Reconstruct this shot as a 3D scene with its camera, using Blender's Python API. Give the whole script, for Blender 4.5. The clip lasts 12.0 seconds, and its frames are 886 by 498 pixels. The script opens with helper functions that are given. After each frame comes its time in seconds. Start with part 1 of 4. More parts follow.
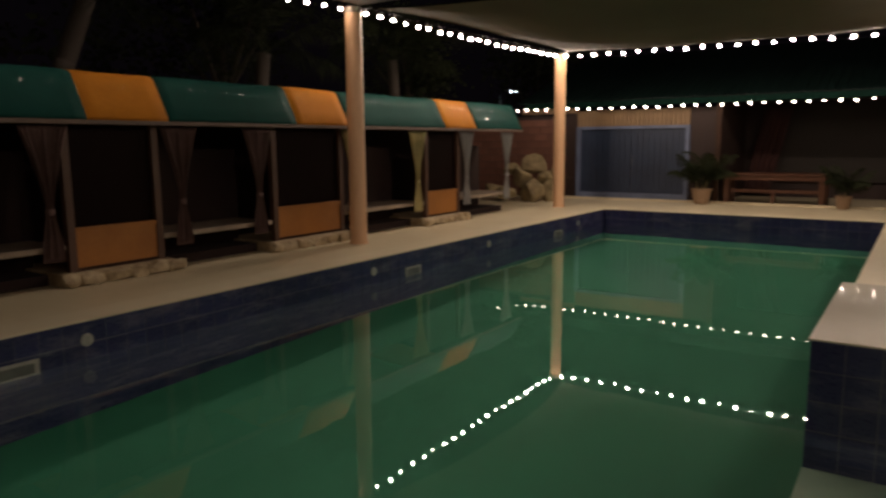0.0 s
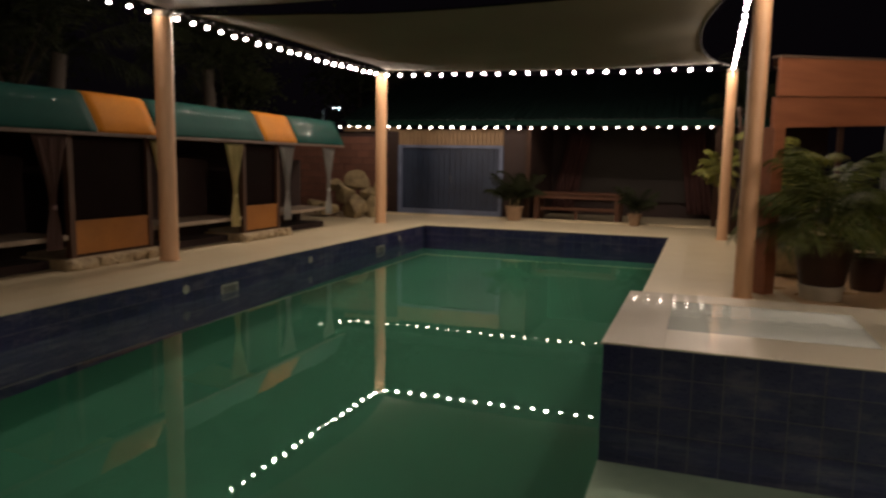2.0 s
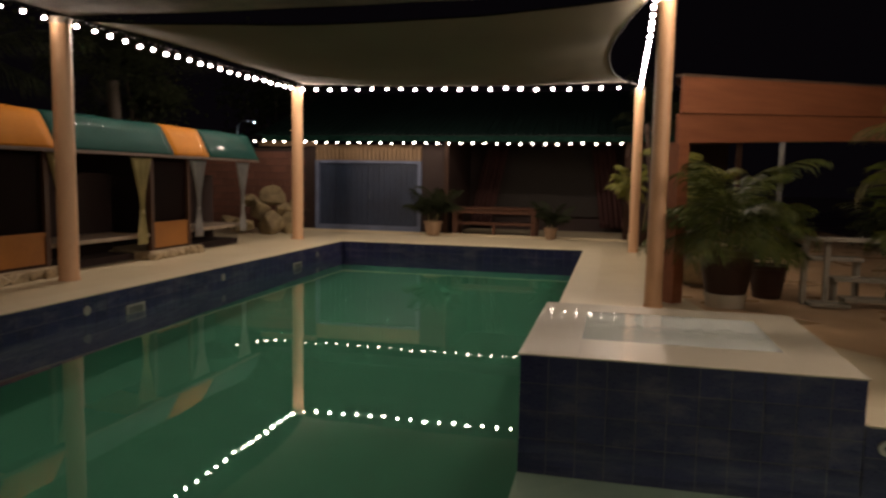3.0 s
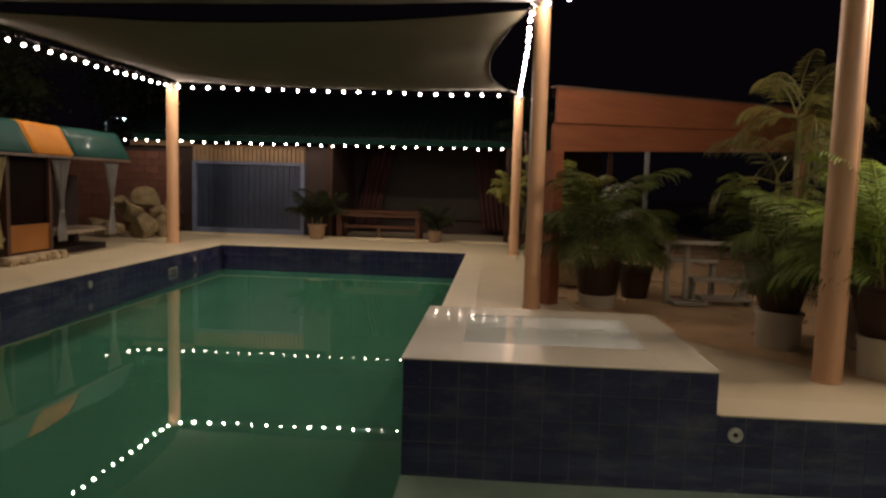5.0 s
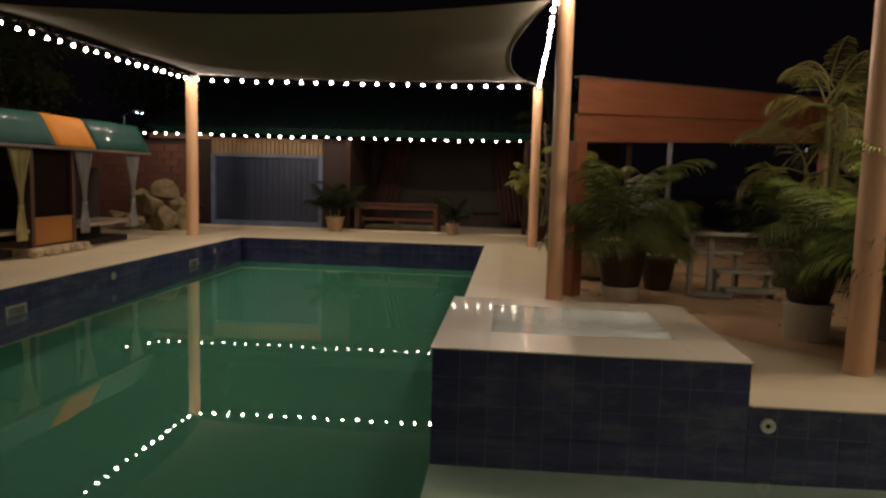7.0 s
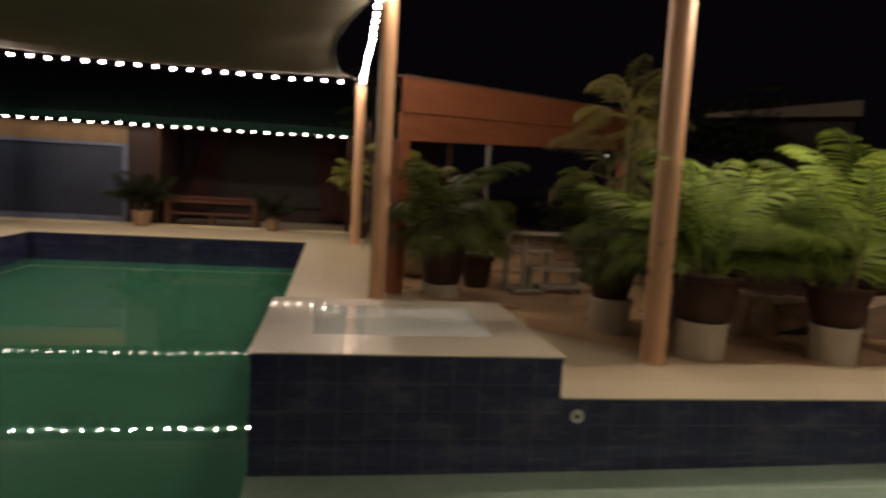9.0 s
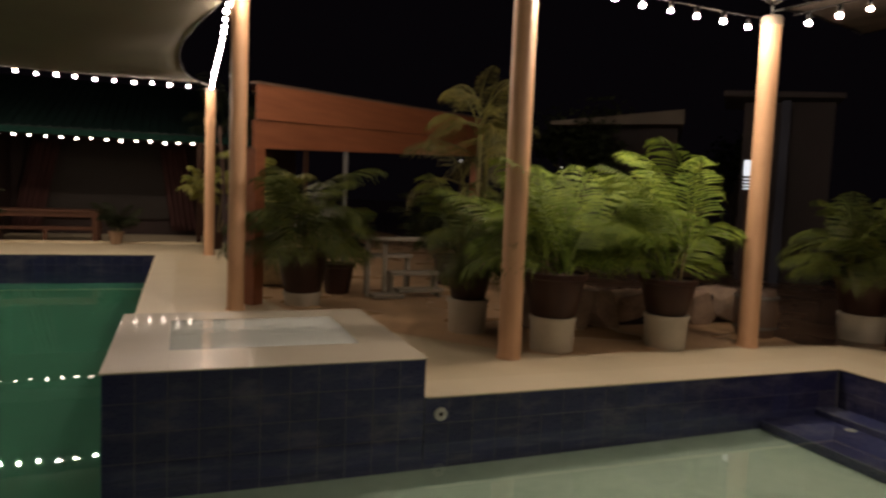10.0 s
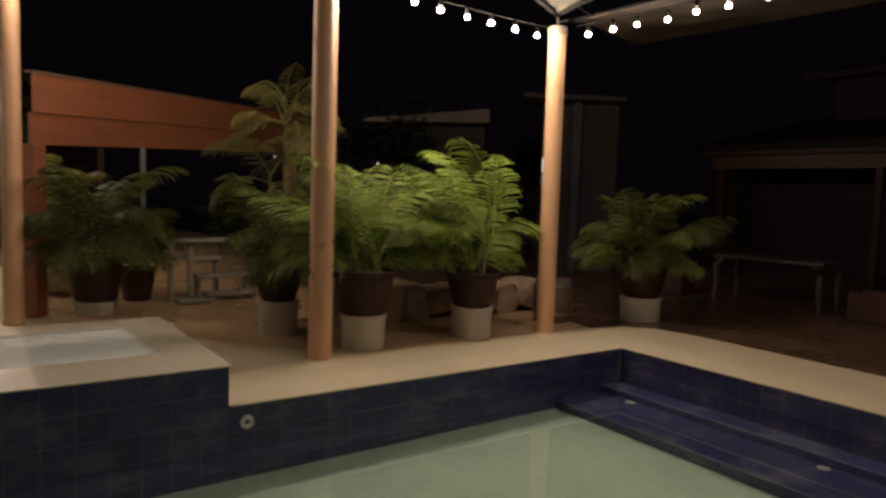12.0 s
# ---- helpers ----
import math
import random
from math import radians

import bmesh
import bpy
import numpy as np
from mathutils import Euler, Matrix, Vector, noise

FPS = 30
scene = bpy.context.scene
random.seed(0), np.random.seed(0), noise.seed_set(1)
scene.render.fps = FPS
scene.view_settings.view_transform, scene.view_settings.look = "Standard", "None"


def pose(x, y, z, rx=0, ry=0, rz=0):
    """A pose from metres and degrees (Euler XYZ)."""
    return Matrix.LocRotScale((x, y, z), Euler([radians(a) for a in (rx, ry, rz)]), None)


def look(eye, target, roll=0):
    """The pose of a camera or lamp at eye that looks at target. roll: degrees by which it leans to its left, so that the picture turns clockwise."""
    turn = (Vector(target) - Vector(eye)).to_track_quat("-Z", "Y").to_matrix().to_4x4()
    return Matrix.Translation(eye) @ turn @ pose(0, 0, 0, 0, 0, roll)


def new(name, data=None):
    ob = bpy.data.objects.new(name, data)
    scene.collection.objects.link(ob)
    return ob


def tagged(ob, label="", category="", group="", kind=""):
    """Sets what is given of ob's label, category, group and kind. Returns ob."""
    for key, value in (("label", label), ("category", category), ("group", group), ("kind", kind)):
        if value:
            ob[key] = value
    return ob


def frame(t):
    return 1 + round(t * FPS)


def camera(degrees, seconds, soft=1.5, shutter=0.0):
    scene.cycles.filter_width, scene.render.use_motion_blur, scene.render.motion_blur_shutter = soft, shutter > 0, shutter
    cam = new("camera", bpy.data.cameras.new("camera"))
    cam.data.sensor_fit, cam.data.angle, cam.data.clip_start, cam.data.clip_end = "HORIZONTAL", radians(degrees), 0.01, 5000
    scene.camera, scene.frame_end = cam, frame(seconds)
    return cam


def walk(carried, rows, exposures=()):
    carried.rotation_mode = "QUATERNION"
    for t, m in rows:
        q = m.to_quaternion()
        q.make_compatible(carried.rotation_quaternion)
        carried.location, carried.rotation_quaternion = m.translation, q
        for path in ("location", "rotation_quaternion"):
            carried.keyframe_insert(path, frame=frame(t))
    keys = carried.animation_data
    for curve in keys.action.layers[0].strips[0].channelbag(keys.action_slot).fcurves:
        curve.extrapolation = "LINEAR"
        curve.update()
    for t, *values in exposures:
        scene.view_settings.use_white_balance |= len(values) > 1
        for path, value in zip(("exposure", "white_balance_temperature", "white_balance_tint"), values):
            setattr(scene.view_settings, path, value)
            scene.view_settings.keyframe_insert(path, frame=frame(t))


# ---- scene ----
cam = camera(64.5, 12.0, soft=2.5, shutter=0.7)
PATH = [
    (0, (-1.683, -4.894, 1.547), (-2.8, -3.261, 1.25), -0.5),
    (0.5, (-1.673, -4.95, 1.553), (-2.659, -3.239, 1.242), -0.6),
    (1, (-1.67, -4.932, 1.54), (-2.556, -3.167, 1.223), -0.7),
    (1.5, (-1.644, -4.903, 1.543), (-2.454, -3.093, 1.282), -0.2),
    (2, (-1.616, -4.892, 1.537), (-2.297, -3.028, 1.288), 1.0),
    (2.5, (-1.59, -4.913, 1.522), (-2.163, -3.01, 1.3), 1.2),
    (3, (-1.605, -4.825, 1.506), (-2.072, -2.891, 1.307), 1.0),
    (3.5, (-1.621, -4.894, 1.532), (-1.955, -2.932, 1.34), 1.0),
    (5.5, (-1.568, -4.846, 1.542), (-1.708, -2.859, 1.354), 1.7),
    (6, (-1.572, -4.822, 1.533), (-1.772, -2.844, 1.316), 1.7),
    (6.5, (-1.66, -4.888, 1.507), (-1.853, -2.908, 1.299), 1.6),
    (8.5, (-1.71, -4.757, 1.508), (-1.66, -2.767, 1.308), 2.1),
    (9, (-1.693, -4.754, 1.521), (-1.376, -2.789, 1.325), 3.2),
    (9.5, (-1.709, -4.792, 1.54), (-1.158, -2.876, 1.378), 2.8),
    (10, (-1.731, -4.866, 1.544), (-1.03, -3.0, 1.381), 2.3),
    (10.5, (-1.712, -4.818, 1.55), (-0.857, -3.016, 1.408), 2.5),
    (11, (-1.672, -4.846, 1.561), (-0.687, -3.112, 1.407), 2.4),
    (11.5, (-1.669, -4.914, 1.592), (-0.601, -3.231, 1.434), 1.9),
    (12, (-1.62, -4.959, 1.596), (-0.477, -3.326, 1.435), 1.8),
]
walk(cam, [(t, look(eye, target, roll)) for t, eye, target, roll in PATH])

# ---- world: a black night with a trace of sky glow ----
world = bpy.data.worlds.new("night")
world.use_nodes = True
scene.world = world
world.node_tree.nodes["Background"].inputs["Color"].default_value = (0.36, 0.26, 0.38, 1)
world.node_tree.nodes["Background"].inputs["Strength"].default_value = 0.0048
BULB = 1340.0  # radiance of a festoon bulb
BULB_COLOUR = (1.0, 0.80, 0.645)

# ---- materials ----


def material(name, colour, rough=0.6, metal=0.0, colour2=None, scale=4.0, fine=40.0, bump=0.1, amount=0.35,
             spec=0.5, coat=0.0, stretch=(1, 1, 1), vary=0.0, sheen=0.0, translucent=0.0):
    """A surface with colour variation at two sizes, fine relief and a roughness that follows it."""
    m = bpy.data.materials.new(name)
    m.use_nodes = True
    nt = m.node_tree
    bsdf = nt.nodes["Principled BSDF"]
    tex = nt.nodes.new("ShaderNodeTexCoord")
    mp = nt.nodes.new("ShaderNodeMapping")
    mp.inputs["Scale"].default_value = stretch
    nt.links.new(tex.outputs["Object"], mp.inputs["Vector"])
    big = nt.nodes.new("ShaderNodeTexNoise")
    big.inputs["Scale"].default_value = scale
    big.inputs["Detail"].default_value = 5
    small = nt.nodes.new("ShaderNodeTexNoise")
    small.inputs["Scale"].default_value = fine
    small.inputs["Detail"].default_value = 4
    for n in (big, small):
        nt.links.new(mp.outputs["Vector"], n.inputs["Vector"])
    both = nt.nodes.new("ShaderNodeMix")
    both.data_type = "FLOAT"
    both.inputs["Factor"].default_value = 0.35
    nt.links.new(big.outputs["Fac"], both.inputs[2])
    nt.links.new(small.outputs["Fac"], both.inputs[3])
    ramp = nt.nodes.new("ShaderNodeValToRGB")
    ramp.color_ramp.elements[0].position = 0.5 - amount / 2
    ramp.color_ramp.elements[1].position = 0.5 + amount / 2
    c2 = colour2 or tuple(c * 0.62 for c in colour)
    ramp.color_ramp.elements[0].color = (*c2, 1)
    ramp.color_ramp.elements[1].color = (*colour, 1)
    nt.links.new(both.outputs[0], ramp.inputs["Fac"])
    out = ramp.outputs["Color"]
    if vary:
        info = nt.nodes.new("ShaderNodeObjectInfo")
        hsv = nt.nodes.new("ShaderNodeHueSaturation")
        mr = nt.nodes.new("ShaderNodeMapRange")
        mr.inputs["To Min"].default_value, mr.inputs["To Max"].default_value = 1 - vary, 1 + vary
        nt.links.new(info.outputs["Random"], mr.inputs["Value"])
        nt.links.new(mr.outputs["Result"], hsv.inputs["Value"])
        nt.links.new(out, hsv.inputs["Color"])
        out = hsv.outputs["Color"]
    nt.links.new(out, bsdf.inputs["Base Color"])
    rr = nt.nodes.new("ShaderNodeMapRange")
    rr.inputs["To Min"].default_value, rr.inputs["To Max"].default_value = max(0.02, rough - 0.12), min(1, rough + 0.12)
    nt.links.new(small.outputs["Fac"], rr.inputs["Value"])
    nt.links.new(rr.outputs["Result"], bsdf.inputs["Roughness"])
    bsdf.inputs["Metallic"].default_value = metal
    bsdf.inputs["Specular IOR Level"].default_value = spec
    bsdf.inputs["Coat Weight"].default_value = coat
    bsdf.inputs["Coat Roughness"].default_value = 0.04
    if bump:
        b = nt.nodes.new("ShaderNodeBump")
        b.inputs["Strength"].default_value = bump
        b.inputs["Distance"].default_value = 0.01
        nt.links.new(both.outputs[0], b.inputs["Height"])
        nt.links.new(b.outputs["Normal"], bsdf.inputs["Normal"])
    if translucent:
        tr = nt.nodes.new("ShaderNodeBsdfTranslucent")
        nt.links.new(out, tr.inputs["Color"])
        mix = nt.nodes.new("ShaderNodeMixShader")
        mix.inputs["Fac"].default_value = translucent
        nt.links.new(bsdf.outputs["BSDF"], mix.inputs[1])
        nt.links.new(tr.outputs["BSDF"], mix.inputs[2])
        nt.links.new(mix.outputs["Shader"], nt.nodes["Material Output"].inputs["Surface"])
    return m


def glow(name, colour, strength):
    m = bpy.data.materials.new(name)
    m.use_nodes = True
    b = m.node_tree.nodes["Principled BSDF"]
    b.inputs["Base Color"].default_value = (0.8, 0.8, 0.8, 1)
    b.inputs["Emission Color"].default_value = (*colour, 1)
    b.inputs["Emission Strength"].default_value = strength
    return m


def water_material(name, tint, ripple, scale, clear=1.0):
    m = bpy.data.materials.new(name)
    m.use_nodes = True
    nt = m.node_tree
    b = nt.nodes["Principled BSDF"]
    b.inputs["Base Color"].default_value = (*tint, 1)
    b.inputs["Transmission Weight"].default_value = clear
    b.inputs["IOR"].default_value = 1.333
    b.inputs["Roughness"].default_value = 0.0
    tex = nt.nodes.new("ShaderNodeTexCoord")
    n = nt.nodes.new("ShaderNodeTexNoise")
    n.inputs["Scale"].default_value = scale
    n.inputs["Detail"].default_value = 2
    nt.links.new(tex.outputs["Object"], n.inputs["Vector"])
    bp = nt.nodes.new("ShaderNodeBump")
    bp.inputs["Strength"].default_value = ripple
    bp.inputs["Distance"].default_value = 0.02
    nt.links.new(n.outputs["Fac"], bp.inputs["Height"])
    nt.links.new(bp.outputs["Normal"], b.inputs["Normal"])
    return m


M_DECK = material("cream_deck", (0.67, 0.575, 0.395), 0.36, colour2=(0.53, 0.45, 0.295), scale=0.9, fine=6, bump=0.0, amount=0.9)
M_COPING = material("cream_coping", (0.71, 0.625, 0.45), 0.42, colour2=(0.58, 0.505, 0.355), scale=2.2, fine=6, bump=0.0, amount=0.9)
M_WET = material("wet_cream_stone", (0.70, 0.64, 0.50), 0.65, colour2=(0.60, 0.545, 0.425), scale=2.2, fine=6, bump=0.0, amount=0.9, coat=0.7)
M_TERRACE = material("brown_terrace", (0.58, 0.39, 0.22), 0.35, colour2=(0.40, 0.26, 0.14), scale=1.4, fine=25, bump=0.06)
# terrace brown made darker: the lights' fall-off is put into the colour
M_FALLOFF_PAVE = material("falloff_paving", (0.125, 0.075, 0.044), 0.32, colour2=(0.07, 0.041, 0.024), scale=1.4, fine=12, bump=0.03)
M_TILE = material("navy_tile", (0.032, 0.034, 0.106), 0.3, colour2=(0.021, 0.023, 0.074), scale=2.5, fine=45, bump=0.03, vary=0.14)
M_GROUT = material("grey_grout", (0.19, 0.19, 0.21), 0.8, scale=8, fine=60)
# lime scale dried on the tiles in blotches and runs
nt = M_TILE.node_tree
geo = nt.nodes.new("ShaderNodeNewGeometry")
scale_map = nt.nodes.new("ShaderNodeMapping")
scale_map.inputs["Scale"].default_value = (1.6, 1.6, 5.0)
lime = nt.nodes.new("ShaderNodeTexNoise")
lime.inputs["Scale"].default_value = 1.3
lime.inputs["Detail"].default_value = 8
lime.inputs["Roughness"].default_value = 0.68
lime_ramp = nt.nodes.new("ShaderNodeMapRange")
lime_ramp.inputs["From Min"].default_value, lime_ramp.inputs["From Max"].default_value = 0.49, 0.76
lime_ramp.inputs["To Max"].default_value = 0.55
lime_mix = nt.nodes.new("ShaderNodeMix")
lime_mix.data_type = "RGBA"
lime_mix.inputs[7].default_value = (0.24, 0.23, 0.26, 1)
base = nt.nodes["Principled BSDF"].inputs["Base Color"]
nt.links.new(geo.outputs["Position"], scale_map.inputs["Vector"])
nt.links.new(scale_map.outputs["Vector"], lime.inputs["Vector"])
nt.links.new(lime.outputs["Fac"], lime_ramp.inputs["Value"])
nt.links.new(lime_ramp.outputs["Result"], lime_mix.inputs["Factor"])
nt.links.new(base.links[0].from_socket, lime_mix.inputs[6])
nt.links.new(lime_mix.outputs[2], base)
M_SHALLOW = material("pale_pool_plaster", (0.45, 0.53, 0.43), 0.7, colour2=(0.29, 0.38, 0.31), scale=0.9, fine=9, bump=0.03, amount=0.42)
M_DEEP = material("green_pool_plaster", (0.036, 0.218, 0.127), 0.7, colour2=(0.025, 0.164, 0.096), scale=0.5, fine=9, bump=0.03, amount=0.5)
M_WATER = water_material("pool_water", (0.80, 0.95, 0.86), 0.04, 1.8)
M_SPA_WATER = water_material("spa_water", (0.80, 0.83, 0.80), 0.10, 6, 0.6)
M_SPA_FLOOR = material("white_spa_plaster", (0.78, 0.79, 0.75), 0.5, colour2=(0.58, 0.61, 0.59), scale=3, fine=12, amount=0.5)
M_POST = material("salmon_post_paint", (0.64, 0.39, 0.22), 0.45, colour2=(0.54, 0.31, 0.17), scale=2, fine=30, bump=0.08, stretch=(3, 3, 0.5))
M_STEEL = material("grey_steel", (0.22, 0.22, 0.21), 0.4, 0.6, scale=5, fine=50)
M_COLLAR = material("dull_collar_steel", (0.30, 0.24, 0.18), 0.5, 0.3, scale=6, fine=50)
M_CABLE = material("black_cable", (0.006, 0.0055, 0.005), 0.8, scale=10, spec=0.1)
M_BULB_NEAR = glow("lit_bulb_strong", BULB_COLOUR, BULB * 1.25)
M_BULB_BRIGHT = glow("lit_bulb_clear", BULB_COLOUR, BULB * 0.66)
M_BULB_POOL = glow("lit_bulb_plain", BULB_COLOUR, BULB * 0.32)
M_BULB_MID = glow("lit_bulb_medium", BULB_COLOUR, BULB * 0.52)
# bulbs of the added N4-N1 string, which is never in view
M_BULB_FILL = glow("unseen_fill_bulb", BULB_COLOUR, BULB * 0.26)
M_BULB_PLAIN = glow("lit_bulb_even", BULB_COLOUR, BULB * 0.40)
M_BULB_SOFT = glow("lit_bulb_soft", BULB_COLOUR, BULB * 0.14)
M_BULB_EAVE = glow("lit_bulb_frosted", BULB_COLOUR, BULB * 0.030)
M_SAIL = material("beige_shade_cloth", (0.17, 0.15, 0.10), 0.85, colour2=(0.135, 0.118, 0.08), scale=0.8, fine=60, bump=0.1, translucent=0.25)
M_NET = material("dark_shade_net", (0.22, 0.17, 0.135), 0.7, colour2=(0.08, 0.064, 0.052), scale=1.6, fine=28, bump=0.8, amount=0.25, translucent=0.15)
M_VINYL_G = material("green_awning_vinyl", (0.008, 0.050, 0.042), 0.6, colour2=(0.0055, 0.037, 0.031), scale=1.5, fine=20, bump=0.05, coat=0.08, spec=0.05)
M_VINYL_O = material("orange_awning_vinyl", (0.44, 0.165, 0.017), 0.6, colour2=(0.34, 0.125, 0.012), scale=1.5, fine=20, bump=0.05, coat=0.08, spec=0.05)
M_TRIM = material("brown_trim", (0.13, 0.085, 0.06), 0.5, scale=3)
M_WORN = material("worn_grey_wood", (0.055, 0.042, 0.036), 0.6, scale=3)
M_PANEL = material("orange_board", (0.42, 0.165, 0.026), 0.5, colour2=(0.30, 0.11, 0.016), scale=2, fine=25, bump=0.08)
M_DARKWOOD = material("dark_brown_wood", (0.055, 0.026, 0.015), 0.5, colour2=(0.03, 0.015, 0.01), scale=2, fine=30, stretch=(6, 1, 1), bump=0.12, spec=0.2)
# near-black: in the cabanas this colour stands for the unlit depth
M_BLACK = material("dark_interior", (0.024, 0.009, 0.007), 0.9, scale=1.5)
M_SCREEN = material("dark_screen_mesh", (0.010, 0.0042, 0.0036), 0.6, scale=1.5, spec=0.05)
M_JAMB = material("brown_jamb_wood", (0.095, 0.043, 0.023), 0.5, colour2=(0.06, 0.026, 0.014), scale=2, fine=30, stretch=(6, 6, 1), bump=0.1)
M_FASCIA = material("dim_red_fascia", (0.075, 0.030, 0.021), 0.6, scale=2)
M_PLINTH = material("plinth_stone", (0.50, 0.40, 0.25), 0.7, colour2=(0.26, 0.19, 0.11), scale=5, fine=20, bump=0.3, amount=0.25)
M_BENCH = material("bench_slab", (0.42, 0.33, 0.25), 0.5, scale=3)
# mauve darkened all over in place of the awning's shadow on the cloth
M_CURT_M = material("mauve_curtain", (0.185, 0.11, 0.098), 0.9, scale=3, fine=30, translucent=0.2)
M_CURT_Y = material("yellow_curtain", (0.62, 0.54, 0.27), 0.9, scale=3, fine=30, translucent=0.2)
M_CURT_G = material("grey_curtain", (0.45, 0.44, 0.43), 0.9, scale=3, fine=30, translucent=0.2)
M_CURT_R = material("maroon_curtain", (0.06, 0.02, 0.017), 0.9, scale=3, fine=30)
M_DOOR = material("slate_blue_door", (0.024, 0.036, 0.068), 0.4, colour2=(0.013, 0.020, 0.040), scale=2, fine=25, bump=0.06)
M_DOORFRAME = material("pale_blue_frame", (0.12, 0.145, 0.23), 0.5, scale=3)
M_CREAMSLAT = material("cream_slat", (0.24, 0.15, 0.075), 0.6, colour2=(0.17, 0.105, 0.055), scale=3)
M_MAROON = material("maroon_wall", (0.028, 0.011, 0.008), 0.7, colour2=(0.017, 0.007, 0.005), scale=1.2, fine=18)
# grey taken nearly to black: the covered terrace's shade is in the colour
M_GREYWALL = material("shaded_grey_plaster", (0.024, 0.018, 0.014), 0.8, colour2=(0.016, 0.012, 0.009), scale=1, fine=18)
M_ROOFGREEN = material("green_metal_roof", (0.0035, 0.012, 0.0105), 0.6, scale=2, spec=0.15)
M_EAVE = material("green_eave_paint", (0.005, 0.023, 0.017), 0.8, scale=3, spec=0.05)
M_TABLE = material("red_brown_table_wood", (0.10, 0.038, 0.019), 0.4, colour2=(0.065, 0.025, 0.012), scale=3, fine=40, stretch=(1, 8, 8))
M_BEAM = material("orange_stained_timber", (0.30, 0.105, 0.045), 0.5, colour2=(0.21, 0.07, 0.03), scale=2.2, fine=35, stretch=(0.6, 6, 6), bump=0.12)
M_POT = material("dark_glazed_pot", (0.046, 0.020, 0.013), 0.5, spec=0.3, colour2=(0.028, 0.013, 0.009), scale=5, fine=30)
M_CLAY = material("pale_clay", (0.34, 0.22, 0.13), 0.7, colour2=(0.24, 0.15, 0.09), scale=5, fine=30, bump=0.1)
M_PEDESTAL = material("white_plastic_bucket", (0.50, 0.45, 0.35), 0.5, colour2=(0.40, 0.37, 0.29), scale=4, fine=30, amount=0.4)
M_SOIL = material("potting_soil", (0.045, 0.03, 0.02), 0.95, fine=60, bump=0.6)
M_LEAF = material("palm_leaf", (0.240, 0.305, 0.040), 0.6, spec=0.3, colour2=(0.075, 0.135, 0.020), scale=6, fine=30, vary=0.4, translucent=0.15, bump=0.0)
# dimmed copy of the palm leaf: weaker light is put into the green
M_LEAF_DIM = material("dimmed_palm_leaf", (0.105, 0.120, 0.018), 0.6, spec=0.3, colour2=(0.03, 0.05, 0.012), scale=6, fine=30, vary=0.4, translucent=0.15, bump=0.0)
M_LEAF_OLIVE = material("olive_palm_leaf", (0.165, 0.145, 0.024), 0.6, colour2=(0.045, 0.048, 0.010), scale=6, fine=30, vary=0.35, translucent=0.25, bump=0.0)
# darkest leaf copy: night shade is put into the colour of far plants
M_LEAF_NIGHT = material("night_palm_leaf", (0.026, 0.032, 0.014), 0.7, spec=0.12, colour2=(0.014, 0.018, 0.008), scale=6, fine=30, vary=0.3, translucent=0.2, bump=0.0)
M_LEAF_Y = material("yellow_leaf", (0.27, 0.25, 0.05), 0.6, colour2=(0.15, 0.17, 0.035), scale=6, fine=30, vary=0.25, translucent=0.3, bump=0.0)
M_CANE = material("palm_cane", (0.24, 0.19, 0.08), 0.6, scale=8, fine=40)
M_TRUNK = material("palm_trunk", (0.04, 0.028, 0.019), 0.8, scale=6, fine=40, bump=0.4, stretch=(1, 1, 5))
M_ROCK = material("pale_rock", (0.31, 0.235, 0.12), 0.8, colour2=(0.11, 0.078, 0.04), scale=3, fine=18, bump=0.5, amount=0.3)
M_BRICK = material("red_block", (0.16, 0.065, 0.042), 0.8, colour2=(0.10, 0.042, 0.028), scale=3, fine=25, bump=0.2, vary=0.15)
M_WHITEWOOD = material("weathered_white_wood", (0.31, 0.28, 0.22), 0.6, colour2=(0.20, 0.18, 0.14), scale=3, fine=30, stretch=(1, 6, 6))
M_STONE = material("wall_stone", (0.33, 0.235, 0.16), 0.8, colour2=(0.15, 0.10, 0.068), scale=5, fine=25, bump=0.4, vary=0.25)
M_PLASTIC = material("worn_white_plastic", (0.42, 0.41, 0.36), 0.4, scale=6)
M_RING = material("white_ring_plastic", (0.75, 0.73, 0.66), 0.4, scale=6)
# house tones far below plain render: the lack of light is painted in
M_HOUSE = material("unlit_house_render", (0.023, 0.015, 0.014), 0.8, scale=1)
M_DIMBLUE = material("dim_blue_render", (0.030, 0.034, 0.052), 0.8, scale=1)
M_HOUSEPALE = material("beige_render", (0.11, 0.09, 0.066), 0.8, scale=1)
M_COOL = glow("cold_lamp", (0.75, 0.95, 1.0), 60.0)
M_FARLAMP = glow("far_lamp", (1.0, 0.95, 0.85), 1.0)
M_SIGN = glow("lit_sign", (0.80, 0.88, 1.0), 0.9)



